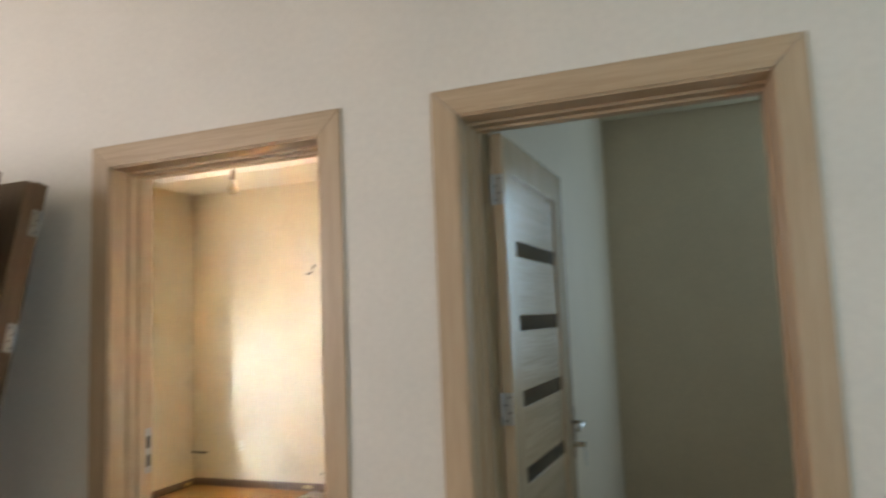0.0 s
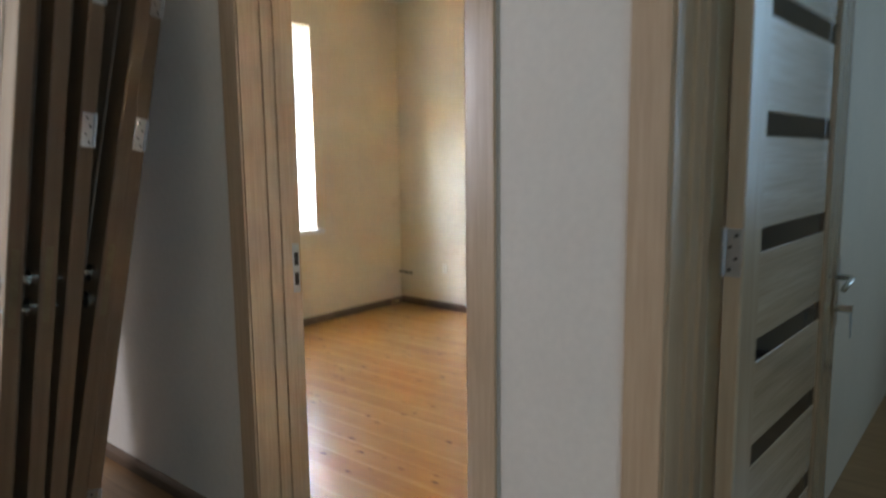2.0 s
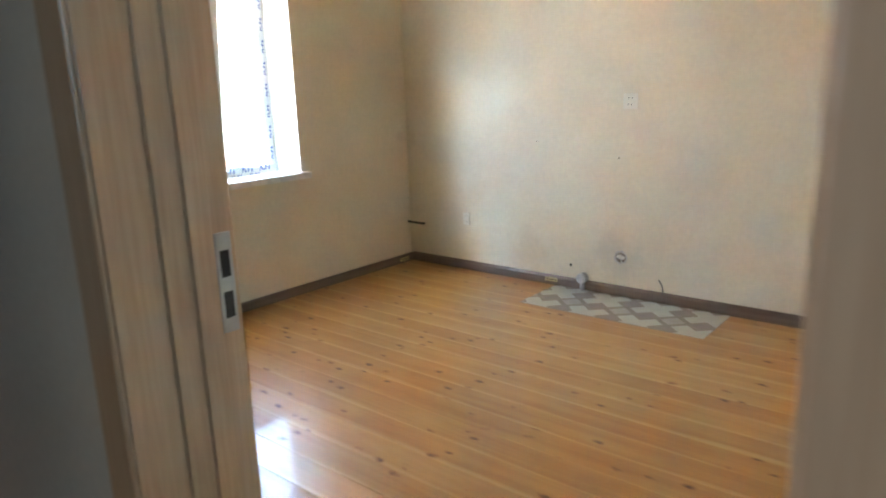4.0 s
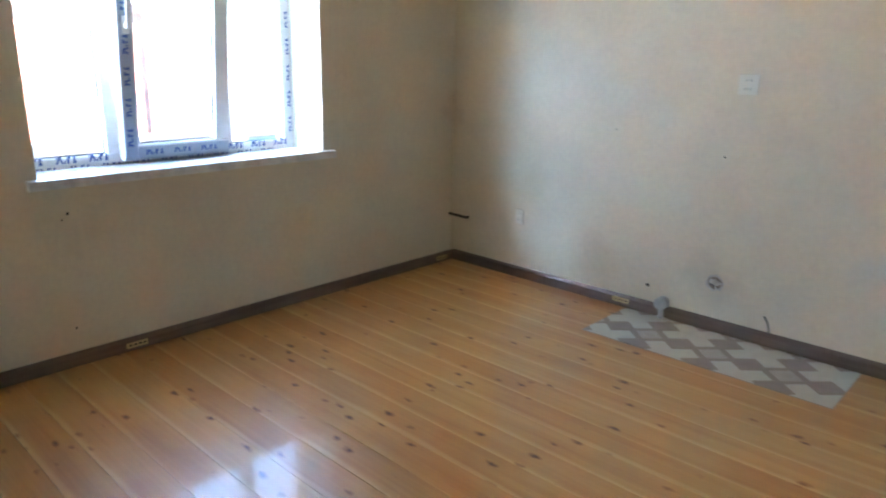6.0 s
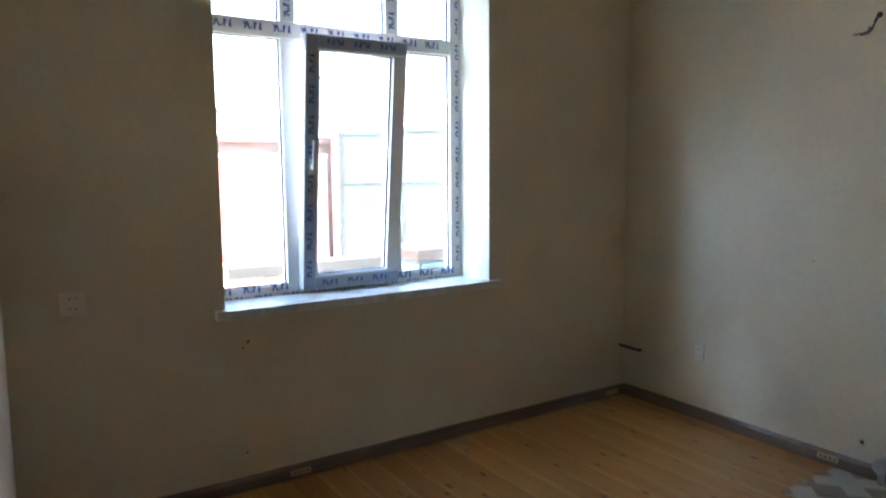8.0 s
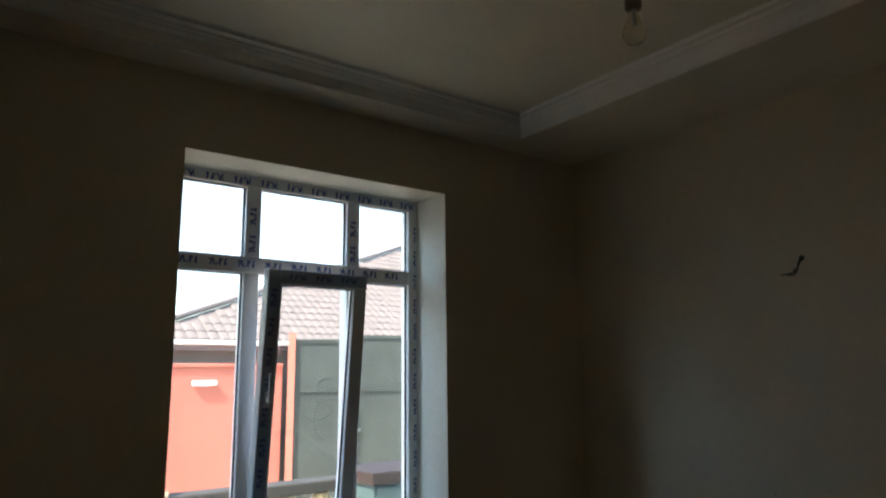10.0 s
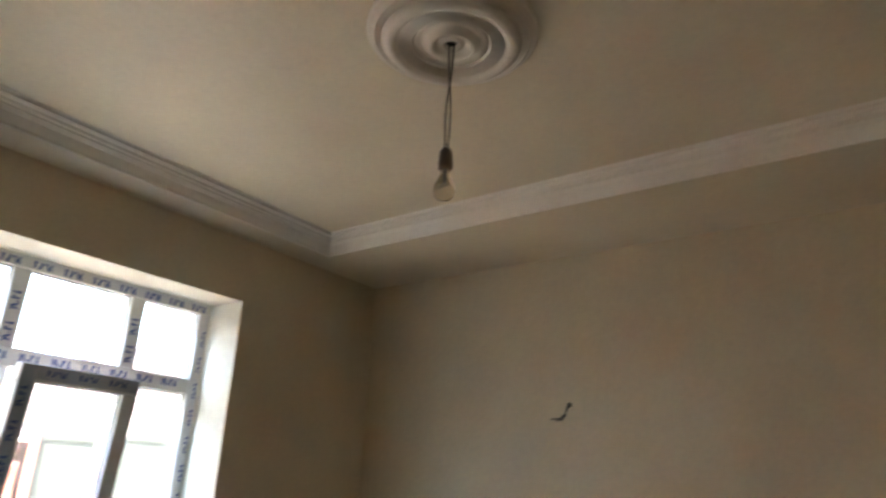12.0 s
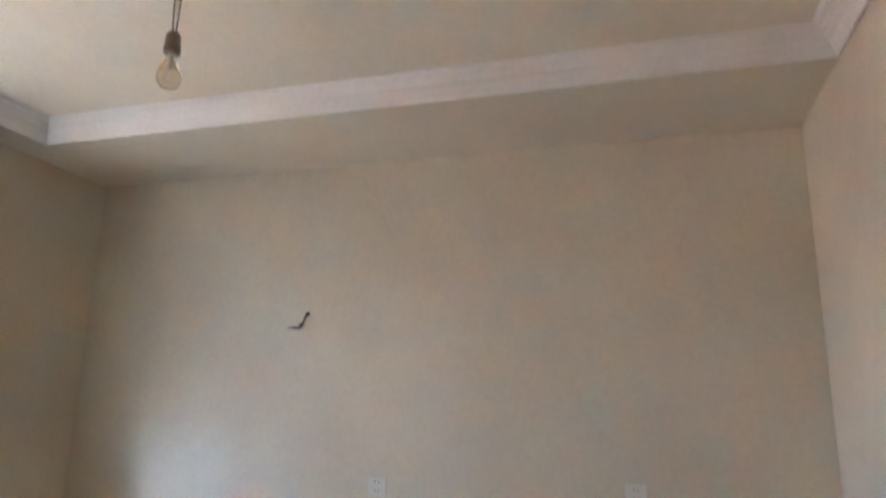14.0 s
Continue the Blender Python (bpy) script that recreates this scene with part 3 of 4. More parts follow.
# leaf of the second door, standing open against the side wall; local x runs from hinge to lock, y is thickness
def striped_leaf(m):
    W, H, D = 0.85, 2.0, 0.04
    d = thing("interior_door", "pale oak interior door with black glass strips, standing wide open", "door", m)
    st, sr = 0.115, 0.15
    boxed("stile", [((0, 0, 0.0), (st, D, H))], LEAF, d, "", 0.004)
    boxed("stile", [((W - sr, 0, 0.0), (W, D, H))], LEAF, d, "", 0.004)
    boxed("edge_strip", [((-0.001, 0.003, 0.003), (0.0005, D - 0.003, H - 0.003))], OAK, d)
    boxed("top_rail", [((st, 0, H - 0.125), (W - sr, D, H))], LEAF, d, "", 0.004)
    boxed("bottom_rail", [((st, 0, 0), (W - sr, D, 0.2))], LEAF, d, "", 0.004)
    strips = [0.366, 0.618, 0.870, 1.122, 1.376, 1.630]
    lows = [0.2] + [s + 0.025 for s in strips]
    highs = [s - 0.025 for s in strips] + [H - 0.125]
    for lo, hi in zip(lows, highs):
        boxed("panel", [((st + 0.001, 0.011, lo + 0.001), (W - sr - 0.001, D - 0.011, hi - 0.001))], LEAF_X, d, "", 0.003)
    for s in strips:
        boxed("glass_strip", [((st + 0.001, 0.013, s - 0.025), (W - sr - 0.001, D - 0.013, s + 0.025))], BLACKGLASS, d, "glossy black glass strip")
    bm = bmesh.new()
    for a, b in (((st, 0.011, 0.2), (st, 0.011, H - 0.125)), ((W - sr, 0.011, 0.2), (W - sr, 0.011, H - 0.125)), ((st, 0.011, H - 0.125), (W - sr, 0.011, H - 0.125))):
        rod(bm, a, b, 0.007, seg=8)
    part("glazing_bead", bm, OAK, d, "brown bead round the panels")
    for z in (0.24, 1.11, 1.812):
        hinge(d, 0.0, D * 0.5, z, -1)
    lever(d, W - 0.040, 0.0, (HANDLE_Z - 0.06), -1, -1)
    lever(d, W - 0.040, D, (HANDLE_Z - 0.06), 1, -1)
    bm = bmesh.new()
    kx, kz = W - 0.040, (HANDLE_Z - 0.06) - 0.05
    tube(bm, [(kx + 0.011 * math.cos(a), -0.046, kz - 0.02 + 0.011 * math.sin(a)) for a in (2 * math.pi * k / 14 for k in range(15))], 0.0012, 5)
    box(bm, (kx - 0.009, -0.049, kz - 0.055), (kx + 0.009, -0.046, kz - 0.030))
    box(bm, (kx - 0.0035, -0.049, kz - 0.085), (kx + 0.0035, -0.0465, kz - 0.055))
    part("key", bm, ZINC, d, "steel keys hanging in the lock")
    boxed("sticker", [((-0.0008, 0.006, 0.985), (0.0, 0.034, 1.04))], SOCKET, d, "white paper sticker")
    return d


striped_leaf(pose(1.491, 0.168, 0.006, 0, 0, 88.0))


def glazed_leaf(m, hinged, front):
    """A leaf of the stack: local x from its far edge (negative) to the edge in view (0), y thickness, z up."""
    W, H, D = 0.88, 2.0, 0.04
    d = thing("door_leaf", "pale oak-faced unhung door with brown edges, leaning in a stack, inner faces darkened as shade", "door", m, "doors leaning in the hall")
    boxed("core", [((-W, 0.0, 0), (0, D, H))], EDGE_AND_SHADE, d, "", 0.002)
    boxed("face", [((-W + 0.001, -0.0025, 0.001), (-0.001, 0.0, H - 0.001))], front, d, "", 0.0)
    boxed("face", [((-W + 0.001, D, 0.001), (-0.001, D + 0.0025, H - 0.001))], EDGE_AND_SHADE, d, "", 0.0)
    # raised border moulding, an oval bead and leaf-shaped glass lights
    for fy, out in ((-0.0025, -1), (D + 0.0025, 1)):
        bm = bmesh.new()
        a, b, c, e = -W + 0.11, -0.115, 0.14, H - 0.14
        for p, q in (((a, c), (b, c)), ((b, c), (b, e)), ((b, e), (a, e)), ((a, e), (a, c))):
            rod(bm, (p[0], fy, p[1]), (q[0], fy, q[1]), 0.006, seg=8)
        ring = [(-W / 2 + 0.19 * math.cos(t), fy, 1.05 + 0.66 * math.sin(t)) for t in (2 * math.pi * k / 40 for k in range(41))]
        tube(bm, ring, 0.005, 6)
        part("moulding", bm, front if out < 0 else EDGE_AND_SHADE, d)
    if hinged:
        for z in (0.26, 1.42, 1.845):
            hinge(d, 0.0, D * 0.5, z, 1)
    else:
        boxed("lock_plate", [((0.0, 0.010, 0.86), (0.0015, 0.030, 1.08))], BRASS, d, "dull lock plate")
        rose_lever(d, -0.06, -0.0025, 0.90, -1)
        rose_lever(d, -0.06, D + 0.0025, 0.90, 1)
    return d


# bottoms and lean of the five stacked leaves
# inner leaves get the dark edge brown as front face, painting the gaps' shade
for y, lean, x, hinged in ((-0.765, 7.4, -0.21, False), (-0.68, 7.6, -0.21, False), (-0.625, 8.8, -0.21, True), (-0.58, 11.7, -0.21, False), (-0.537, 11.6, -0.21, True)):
    glazed_leaf(pose(x, y, 0.006 + 0.04 * math.sin(radians(lean)), -lean, 0, 0), hinged, LEAF if y < -0.7 else EDGE_AND_SHADE)

# ---- yard outside the window ----
CONCRETE = plain("yard_concrete", (0.63, 0.59, 0.51), 0.9, scale=4, vary=0.75, bump=0.3)
REDWALL = plaster("coral_yard_wall", (0.48, 0.15, 0.11), 0.8, 0.9)
GREYWALL = plaster("grey_render", (0.24, 0.23, 0.21), 0.9, 0.75)
GATE = plain("dark_green_gate_paint", (0.047, 0.056, 0.052), 0.55, scale=3, vary=0.6)
ROOF = plain("pale_clay_roof", (0.165, 0.135, 0.13), 0.8, scale=5, vary=0.8)
CREAMSTONE = plaster("cream_baluster", (0.60, 0.50, 0.34), 0.8, 0.85)
# veranda shade is put into the rail's colour, as no roof shades it
RAIL = plain("shaded_stone_rail", (0.045, 0.042, 0.04), 0.7)

bm = bmesh.new()
box(bm, (-400, -400, -0.9), (400, 400, -0.6))
tagged(part("ground", bm, CONCRETE), "dusty concrete yard ground", "ground", kind="structure")
tagged(boxed("house_plinth", [((-2.765, -3.6, -0.6), (4.5, YF + 0.28, -0.1))], GREYWALL), "rendered plinth under the house", "plinth", kind="structure")
tagged(boxed("house_roof", [((-2.85, -4.0, 2.95), (4.8, YF + 0.6, 3.1))], GREYWALL), "flat slab roof over the rooms", "roof", kind="structure")
tagged(boxed("veranda", [((-4.95, -3.0, -0.6), (-2.765, 8.0, -0.12))], CONCRETE), "concrete veranda slab in front of the window", "veranda", kind="structure")

tagged(boxed("yard_wall", [((-9.25, -4.4, -0.6), (-9.0, 4.25, 1.53)), ((-9.28, -4.4, 1.53), (-8.97, 4.25, 1.585))], REDWALL, None, "", 0.01),
       "coral red rendered yard wall in full sun", "yard wall", kind="structure")
# unseen wall, added to keep the lowest sky off the room's far wall
tagged(boxed("sky_block_wall", [((-9.28, -4.65, -0.6), (-2.765, -4.4, 1.8))], GREYWALL), "plain rendered wall added out of view to block low sky", "yard wall", kind="structure")
lampw = thing("wall_lamp", "white tube lamp fixed on the coral yard wall", "lamp", pose(-9.0, 3.14, 1.322))
boxed("lamp_body", [((0.0, -0.16, -0.03), (0.06, 0.16, 0.035))], PVC, lampw, "", 0.015)
boxed("lamp_bracket", [((-0.002, -0.05, -0.045), (0.02, 0.05, -0.03))], ZINC, lampw)

# neighbour's house behind the wall: grey wall, hipped pantile roof
house = thing("neighbour_house", "low grey house with a pale clay pantile hipped roof", "house", pose(-9.4, 4.22, -0.43))
boxed("wall", [((-6.0, -2.0, -0.17), (0.0, 12.0, 2.25))], GREYWALL, house, "weathered grey rendered wall")
boxed("gutter", [((0.16, -2.2, 2.27), (0.26, 12.2, 2.33))], PVC, house, "pale eaves gutter", 0.02)
SL = 0.60
bm = bmesh.new()
n_up, pitch_u = 24, 0.205
for i in range(n_up):
    for j in range(94):
        y0 = -2.15 + j * 0.15
        xa, xb = 0.2 - i * pitch_u, 0.2 - (i + 1) * pitch_u - 0.03
        # hip edge: each course starts farther along
        if y0 < -2.15 + (0.2 - xb) * 1.68:
            continue
        ring_a, ring_b = [], []
        for k in range(5):
            a = math.pi * k / 4
            yy = y0 + 0.075 - 0.075 * math.cos(a)
            h = 0.024 * math.sin(a)
            ring_a.append(bm.verts.new((xa, yy, 2.32 + SL * (0.2 - xa) + h + 0.020)))
            ring_b.append(bm.verts.new((xb, yy, 2.32 + SL * (0.2 - xb) + h)))
        for k in range(4):
            bm.faces.new([ring_a[k], ring_a[k + 1], ring_b[k + 1], ring_b[k]])
        bm.faces.new(ring_a)
tiles = part("roof_tiles", bm, ROOF, house, "pale clay pantiles")
tiles["kind"] = "stuff"
bm = bmesh.new()
top_x = 0.2 - n_up * pitch_u
hip = [(0.2, -2.15, 2.31), (0.2, 12.0, 2.31), (top_x, 12.0, 2.31 + SL * (0.2 - top_x)), (top_x, -2.15 + (0.2 - top_x) * 1.68, 2.31 + SL * (0.2 - top_x))]
lo = [bm.verts.new(c) for c in hip]
hi = [bm.verts.new((c[0], c[1], c[2] - 0.12)) for c in hip]
bm.faces.new(lo), bm.faces.new(hi)
for k in range(4):
    bm.faces.new([lo[k], lo[(k + 1) % 4], hi[(k + 1) % 4], hi[k]])
part("roof", bm, ROOF, house)
bm = bmesh.new()
rod(bm, (0.2, -2.13, 2.37), (top_x, -2.13 + (0.2 - top_x) * 1.68, 2.37 + SL * (0.2 - top_x)), 0.045, seg=10)
part("hip_cap", bm, ROOF, house)

# double steel gate, dusty, with chalk scribbles
gate = thing("yard_gate", "dark grey-green steel yard gate, dusty and scratched", "gate", pose(-8.95, 4.31, -0.45, 0, 0, 72))
for k, (x0, gw) in enumerate(((0.1, 0.87), (0.98, 1.42))):
    lf = boxed("gate_leaf", [((x0, 0.0, -0.10), (x0 + gw, 0.03, 2.38 + 0.06 * k))], GATE, gate, "", 0.004)
    for z in (0.08, 1.62, 2.33 + 0.06 * k):
        boxed("rail", [((x0, -0.025, z), (x0 + gw, 0.0, z + 0.04))], GATE, lf)
    for xs in (x0, x0 + gw - 0.035):
        boxed("stile", [((xs, -0.026, 0.12), (xs + 0.035, -0.001, 2.33 + 0.06 * k))], GATE, lf)
boxed("gate_post", [((0.0, -0.05, -0.15), (0.09, 0.05, 2.46))], REDWALL, gate, "coral gate post")
boxed("latch", [((0.93, -0.05, 1.05), (1.05, -0.026, 1.09)), ((0.97, -0.06, 0.95), (1.0, -0.026, 1.2))], ZINC, gate, "steel latch")
bm = bmesh.new()
for cx, cz, rx_, rz_, a0, a1 in ((0.55, 1.62, 0.16, 0.2, 0.2, 5.4), (0.42, 1.35, 0.2, 0.12, 2.5, 6.8), (0.62, 1.22, 0.24, 0.3, 1.0, 4.2), (0.5, 1.05, 0.14, 0.1, 0, 5)):
    pts = [(cx + rx_ * math.cos(t), -0.003, cz + rz_ * math.sin(t)) for t in (a0 + (a1 - a0) * k / 18 for k in range(19))]
    tube(bm, pts, 0.007, 5)
part("scribble", bm, plain("chalk_grey", (0.035, 0.045, 0.042), 0.8), gate, "dark finger-drawn scribbles")

# balustrade of the veranda
bal = thing("balustrade", "veranda balustrade with cream turned balusters and a rail darkened for shade", "balustrade", pose(-4.6, 1.61, -0.12))
boxed("handrail", [((-0.09, -6.0, 0.675), (0.09, 3.4, 0.765))], RAIL, bal, "stone handrail, colour darkened for shade", 0.012)
boxed("foot_rail", [((-0.08, -6.0, 0.0), (0.08, 3.4, 0.10))], CREAMSTONE, bal, "", 0.01)
prof = [(0.0, 0.10), (0.06, 0.10), (0.06, 0.14), (0.04, 0.16), (0.055, 0.22), (0.075, 0.30), (0.07, 0.36), (0.045, 0.46), (0.035, 0.54), (0.05, 0.58), (0.045, 0.60), (0.06, 0.62), (0.06, 0.675), (0.0, 0.675)]
bm = bmesh.new()
turned(bm, prof, 14)
bal_mesh = mesh_of("baluster", bm, CREAMSTONE, True)
for k in range(-8, 12):
    if k == 0:
        continue
    ob = new("baluster", bal_mesh)
    ob.parent = bal
    ob.location = (0, k * 0.27, 0)
bm = bmesh.new()
box(bm, (-0.1, -0.27, 0.0), (0.1, -0.07, 0.80))
soften(bm, 0.012)
turned(bm, [(0.0, 0.80), (0.07, 0.80), (0.05, 0.83), (0.085, 0.89), (0.09, 0.93), (0.07, 0.99), (0.0, 1.01)], 16, pose(0, -0.17, 0))
part("newel_post", bm, CREAMSTONE, bal, "cream newel post with ball finial")
bm = bmesh.new()
for k in range(74):
    y0 = -1.7 + k * 0.07
    rod(bm, (0.1, y0, 0.1), (0.1, y0 + 0.55, 0.65), 0.0022, seg=4)
    rod(bm, (0.1, y0 + 0.55, 0.1), (0.1, y0, 0.65), 0.0022, seg=4)
net = part("wire_netting", bm, CREAMSTONE, bal, "wire netting behind the balusters")
net["kind"] = "stuff"

cup = thing("outdoor_cupboard", "teal-grey low cupboard with a brown top on the veranda", "cupboard", pose(-4.25, 3.25, -0.12))
TEAL = plain("teal_grey_paint", (0.06, 0.10, 0.105), 0.5)
# brown taken darker than the wood, to paint in the veranda's shade
BROWN = plain("shaded_brown_top", (0.032, 0.021, 0.019), 0.5)
boxed("body", [((-0.25, -0.42, 0.03), (0.2, 0.9, 0.765))], TEAL, cup, "", 0.008)
boxed("top", [((-0.28, -0.45, 0.765), (0.23, 0.93, 0.855))], BROWN, cup, "brown wooden top, darkened for shade", 0.01)
for k in (0, 1):
    boxed("door", [((0.2, -0.40 + 0.65 * k, 0.08), (0.215, 0.22 + 0.65 * k, 0.75))], TEAL, cup, "", 0.003)
for a, b in ((-0.23, -0.40), (-0.23, 0.88), (0.18, -0.40), (0.18, 0.88)):
    boxed("foot", [((a - 0.02, b - 0.02, 0.0), (a + 0.02, b + 0.02, 0.03))], DARK, cup)


# ---- printed film on the window: runs of plain blue marks ----
def marks(name, parent, start, way, up, length, h=0.031, pitch=0.128, phase=0.0, x=None):
    """Runs of four slanted bars, way and up in the (y, z) plane, at depth x."""
    bm = bmesh.new()
    s = phase
    while s < length - 0.06:
        for k, lean in enumerate((0.35, -0.35, 0.0, 0.15)):
            a = s + k * 0.0215
            for da, w, l0, l1 in ((0.0, 0.0085, 0.0, 1.0), (0.0085, 0.006, 0.0 if k % 2 else 0.6, 0.4 if k % 2 else 1.0)):
                q = [(a + da + lean * h * l0 * (1 if da == 0 else -1), h * l0), (a + da + w + lean * h * l0 * (1 if da == 0 else -1), h * l0),
                     (a + da + w + lean * h * l1 * (1 if da == 0 else -1), h * l1), (a + da + lean * h * l1 * (1 if da == 0 else -1), h * l1)]
                vs = [bm.verts.new((x, start[0] + way[0] * u + up[0] * v, start[1] + way[1] * u + up[1] * v)) for u, v in q]
                ws = [bm.verts.new((x + 0.0006, v.co.y, v.co.z)) for v in vs]
                bm.faces.new(vs), bm.faces.new(ws)
                for m in range(4):
                    bm.faces.new([vs[m], vs[(m + 1) % 4], ws[(m + 1) % 4], ws[m]])
        s += pitch
    return part(name, bm, INK, parent, "navy blue marks printed on the film")


fx = FX1 + 0.0004
R, U, L, Dn = (1, 0), (0, 1), (-1, 0), (0, -1)
marks("printed_marks", win, (FY0 + 0.03, FZ0 + 0.030), R, U, FY1 - FY0 - 0.05, x=fx)
marks("printed_marks", win, (FY0 + 0.01, FZ0 + 0.004), R, U, FY1 - FY0 - 0.05, h=0.014, phase=0.07, x=fx)
marks("printed_marks", win, (FY1 - 0.03, FZ1 - 0.018), L, Dn, FY1 - FY0 - 0.05, x=fx)
marks("printed_marks", win, (FY0 + fw + 0.02, TR - 0.010), R, U, FY1 - FY0 - 0.15, x=fx)
marks("printed_marks", win, (M1 + 0.012, TR + 0.06), U, L, FZ1 - fw - TR - 0.06, x=fx)
marks("printed_marks", win, (M2 + 0.012, TR + 0.06), U, L, FZ1 - fw - TR - 0.06, x=fx)
marks("printed_marks", win, (FY1 - 0.012, FZ0 + 0.09), U, L, FZ1 - FZ0 - 0.16, h=0.016, x=fx)
sx = 0.0632
marks("printed_marks", sash, (SY0 + 0.040, 0.06), U, L, SH - 0.08, h=0.024, x=sx)
marks("printed_marks", sash, (SY0 + 0.09, 0.022), R, U, SY1 - SY0 - 0.14, h=0.022, x=sx)
marks("printed_marks", sash, (SY1 - 0.06, SH - 0.018), L, Dn, SY1 - SY0 - 0.12, h=0.022, x=sx)

# ---- ceiling rose and bulb ----
RX, RY = -0.616, 1.526
rose = [(0.0, 0.0), (0.250, 0.0), (0.252, -0.008), (0.244, -0.015), (0.237, -0.011), (0.231, -0.021), (0.223, -0.023), (0.216, -0.016), (0.206, -0.026), (0.192, -0.037), (0.178, -0.041),
        (0.164, -0.037), (0.152, -0.028), (0.148, -0.036), (0.143, -0.027), (0.138, -0.036), (0.133, -0.027), (0.128, -0.036), (0.123, -0.027), (0.118, -0.034), (0.110, -0.026), (0.095, -0.021),
        (0.080, -0.026), (0.068, -0.037), (0.058, -0.039), (0.049, -0.031), (0.044, -0.024), (0.037, -0.023), (0.030, -0.031), (0.021, -0.031), (0.018, -0.004), (0.0, -0.004)]
rose_t = thing("ceiling_rose", "round white gypsum ceiling rose with ring mouldings", "ceiling rose", pose(RX, RY, TOP))
for name, r_in, r_out in (("outer_rim", 0.206, 0.3), ("ring_band", 0.110, 0.206), ("centre_boss", 0.0, 0.110)):
    bm = bmesh.new()
    run = [(rr, z * 1.45) for rr, z in rose[1:] if r_in <= rr <= r_out]
    turned(bm, [(run[0][0], 0.0)] + run + [(run[-1][0], 0.0)], 72)
    part(name, bm, GYPSUM, rose_t, "", True)
lampo = thing("pendant_bulb", "bare clear bulb in a brown socket hanging on two wires", "lamp", pose(RX, RY, TOP - 0.004))
CABLE = plain("grey_wire", (0.07, 0.065, 0.065), 0.5)
BAKELITE = plain("brown_bakelite", (0.22, 0.16, 0.115), 0.45)
TINT = glass("bulb_glass", (0.93, 0.89, 0.80), 0.12, 1.16)
for ph in (0.0, math.pi):
    bm = bmesh.new()
    tube(bm, [(0.0068 * math.cos(ph + 5 * s) * (0.7 + 0.4 * abs(math.sin(3.0 * s))), 0.0068 * math.sin(ph + 5 * s), -0.388 * s) for s in (k / 40 for k in range(41))], 0.0023, 6)
    part("wire", bm, CABLE, lampo, "", True)
bm = bmesh.new()
rod(bm, (0, 0, -0.002), (0, 0, -0.03), 0.017, seg=14)
part("wire_knot", bm, DARK, lampo)
bm = bmesh.new()
turned(bm, [(0.0, -0.378), (0.012, -0.379), (0.017, -0.388), (0.0185, -0.393), (0.0185, -0.415), (0.0205, -0.417), (0.0205, -0.437), (0.018, -0.44), (0.0, -0.44)], 20)
part("socket", bm, BAKELITE, lampo, "brown lamp socket", True)
bm = bmesh.new()
bp = [(0.0125, -0.44), (0.013, -0.455), (0.016, -0.466), (0.024, -0.483), (0.0295, -0.5), (0.030, -0.511), (0.027, -0.525), (0.019, -0.537), (0.009, -0.542), (0.0, -0.543)]
shell = [(r, -0.44 + (z + 0.44) * 0.9) for r, z in bp]
turned(bm, shell + [(max(0.0, r - 0.0009), z + 0.0009) for r, z in reversed(shell)], 28)
bulb = part("bulb", bm, TINT, lampo, "clear glass bulb", True)
bulb.visible_shadow = False
bm = bmesh.new()
rod(bm, (0, 0, -0.44), (0, 0, -0.488), 0.004, 0.003, 8)
tube(bm, [(0.003, 0, -0.483), (0.012, 0, -0.508)], 0.0006, 5)
tube(bm, [(-0.003, 0, -0.483), (-0.012, 0, -0.508)], 0.0006, 5)
tube(bm, [(0.012 * math.cos(a), 0.012 * math.sin(a), -0.508) for a in (math.pi * k / 10 for k in range(11))], 0.0005, 5)
part("filament", bm, ZINC, bulb)


# ---- small things on the walls ----
def wall_socket(m, w=0.082, h=0.082, label="white double wall socket plate", grid=((0, -0.018), (0, 0.018)), slots=True):
    """Plate in local x (along) and z (up), facing local -y."""
    s = thing("wall_socket", label, "socket", m, "wall sockets")
    boxed("plate", [((-w / 2, -0.008, -h / 2), (w / 2, 0.0, h / 2))], SOCKET, s, "", 0.003)
    for gx, gz in grid:
        fcp = boxed("insert", [((gx - w * 0.3, -0.0098, gz - 0.013), (gx + w * 0.3, -0.0075, gz + 0.013))], SOCKET, s, "", 0.001)
        bm = bmesh.new()
        for dx in (-0.0095, 0.0095):
            rod(bm, (gx + dx, -0.0102, gz), (gx + dx, -0.0094, gz), 0.003, seg=10)
        part("hole", bm, DARK, fcp)
    return s


wall_socket(pose(-0.687, YF, 1.138), 0.085, 0.085)
wall_socket(pose(-1.866, YF, 0.36), 0.055, 0.085, "narrow white double wall socket near the corner")
wall_socket(pose(0.427, YF, 1.155), 0.085, 0.085)
wall_socket(pose(XW, 0.413, 0.85, 0, 0, 90), 0.085, 0.085, "white double wall socket beside the window")

# bare lamp wires sticking out of the wall
wires = thing("wall_wires", "bare dark wires curling out of a hole in the wall", "cable", pose(-1.084, YF, 1.918))
bm = bmesh.new()
rod(bm, (0, 0.0, 0), (0, -0.001, 0), 0.012, seg=14)
part("hole", bm, DARK, wires)
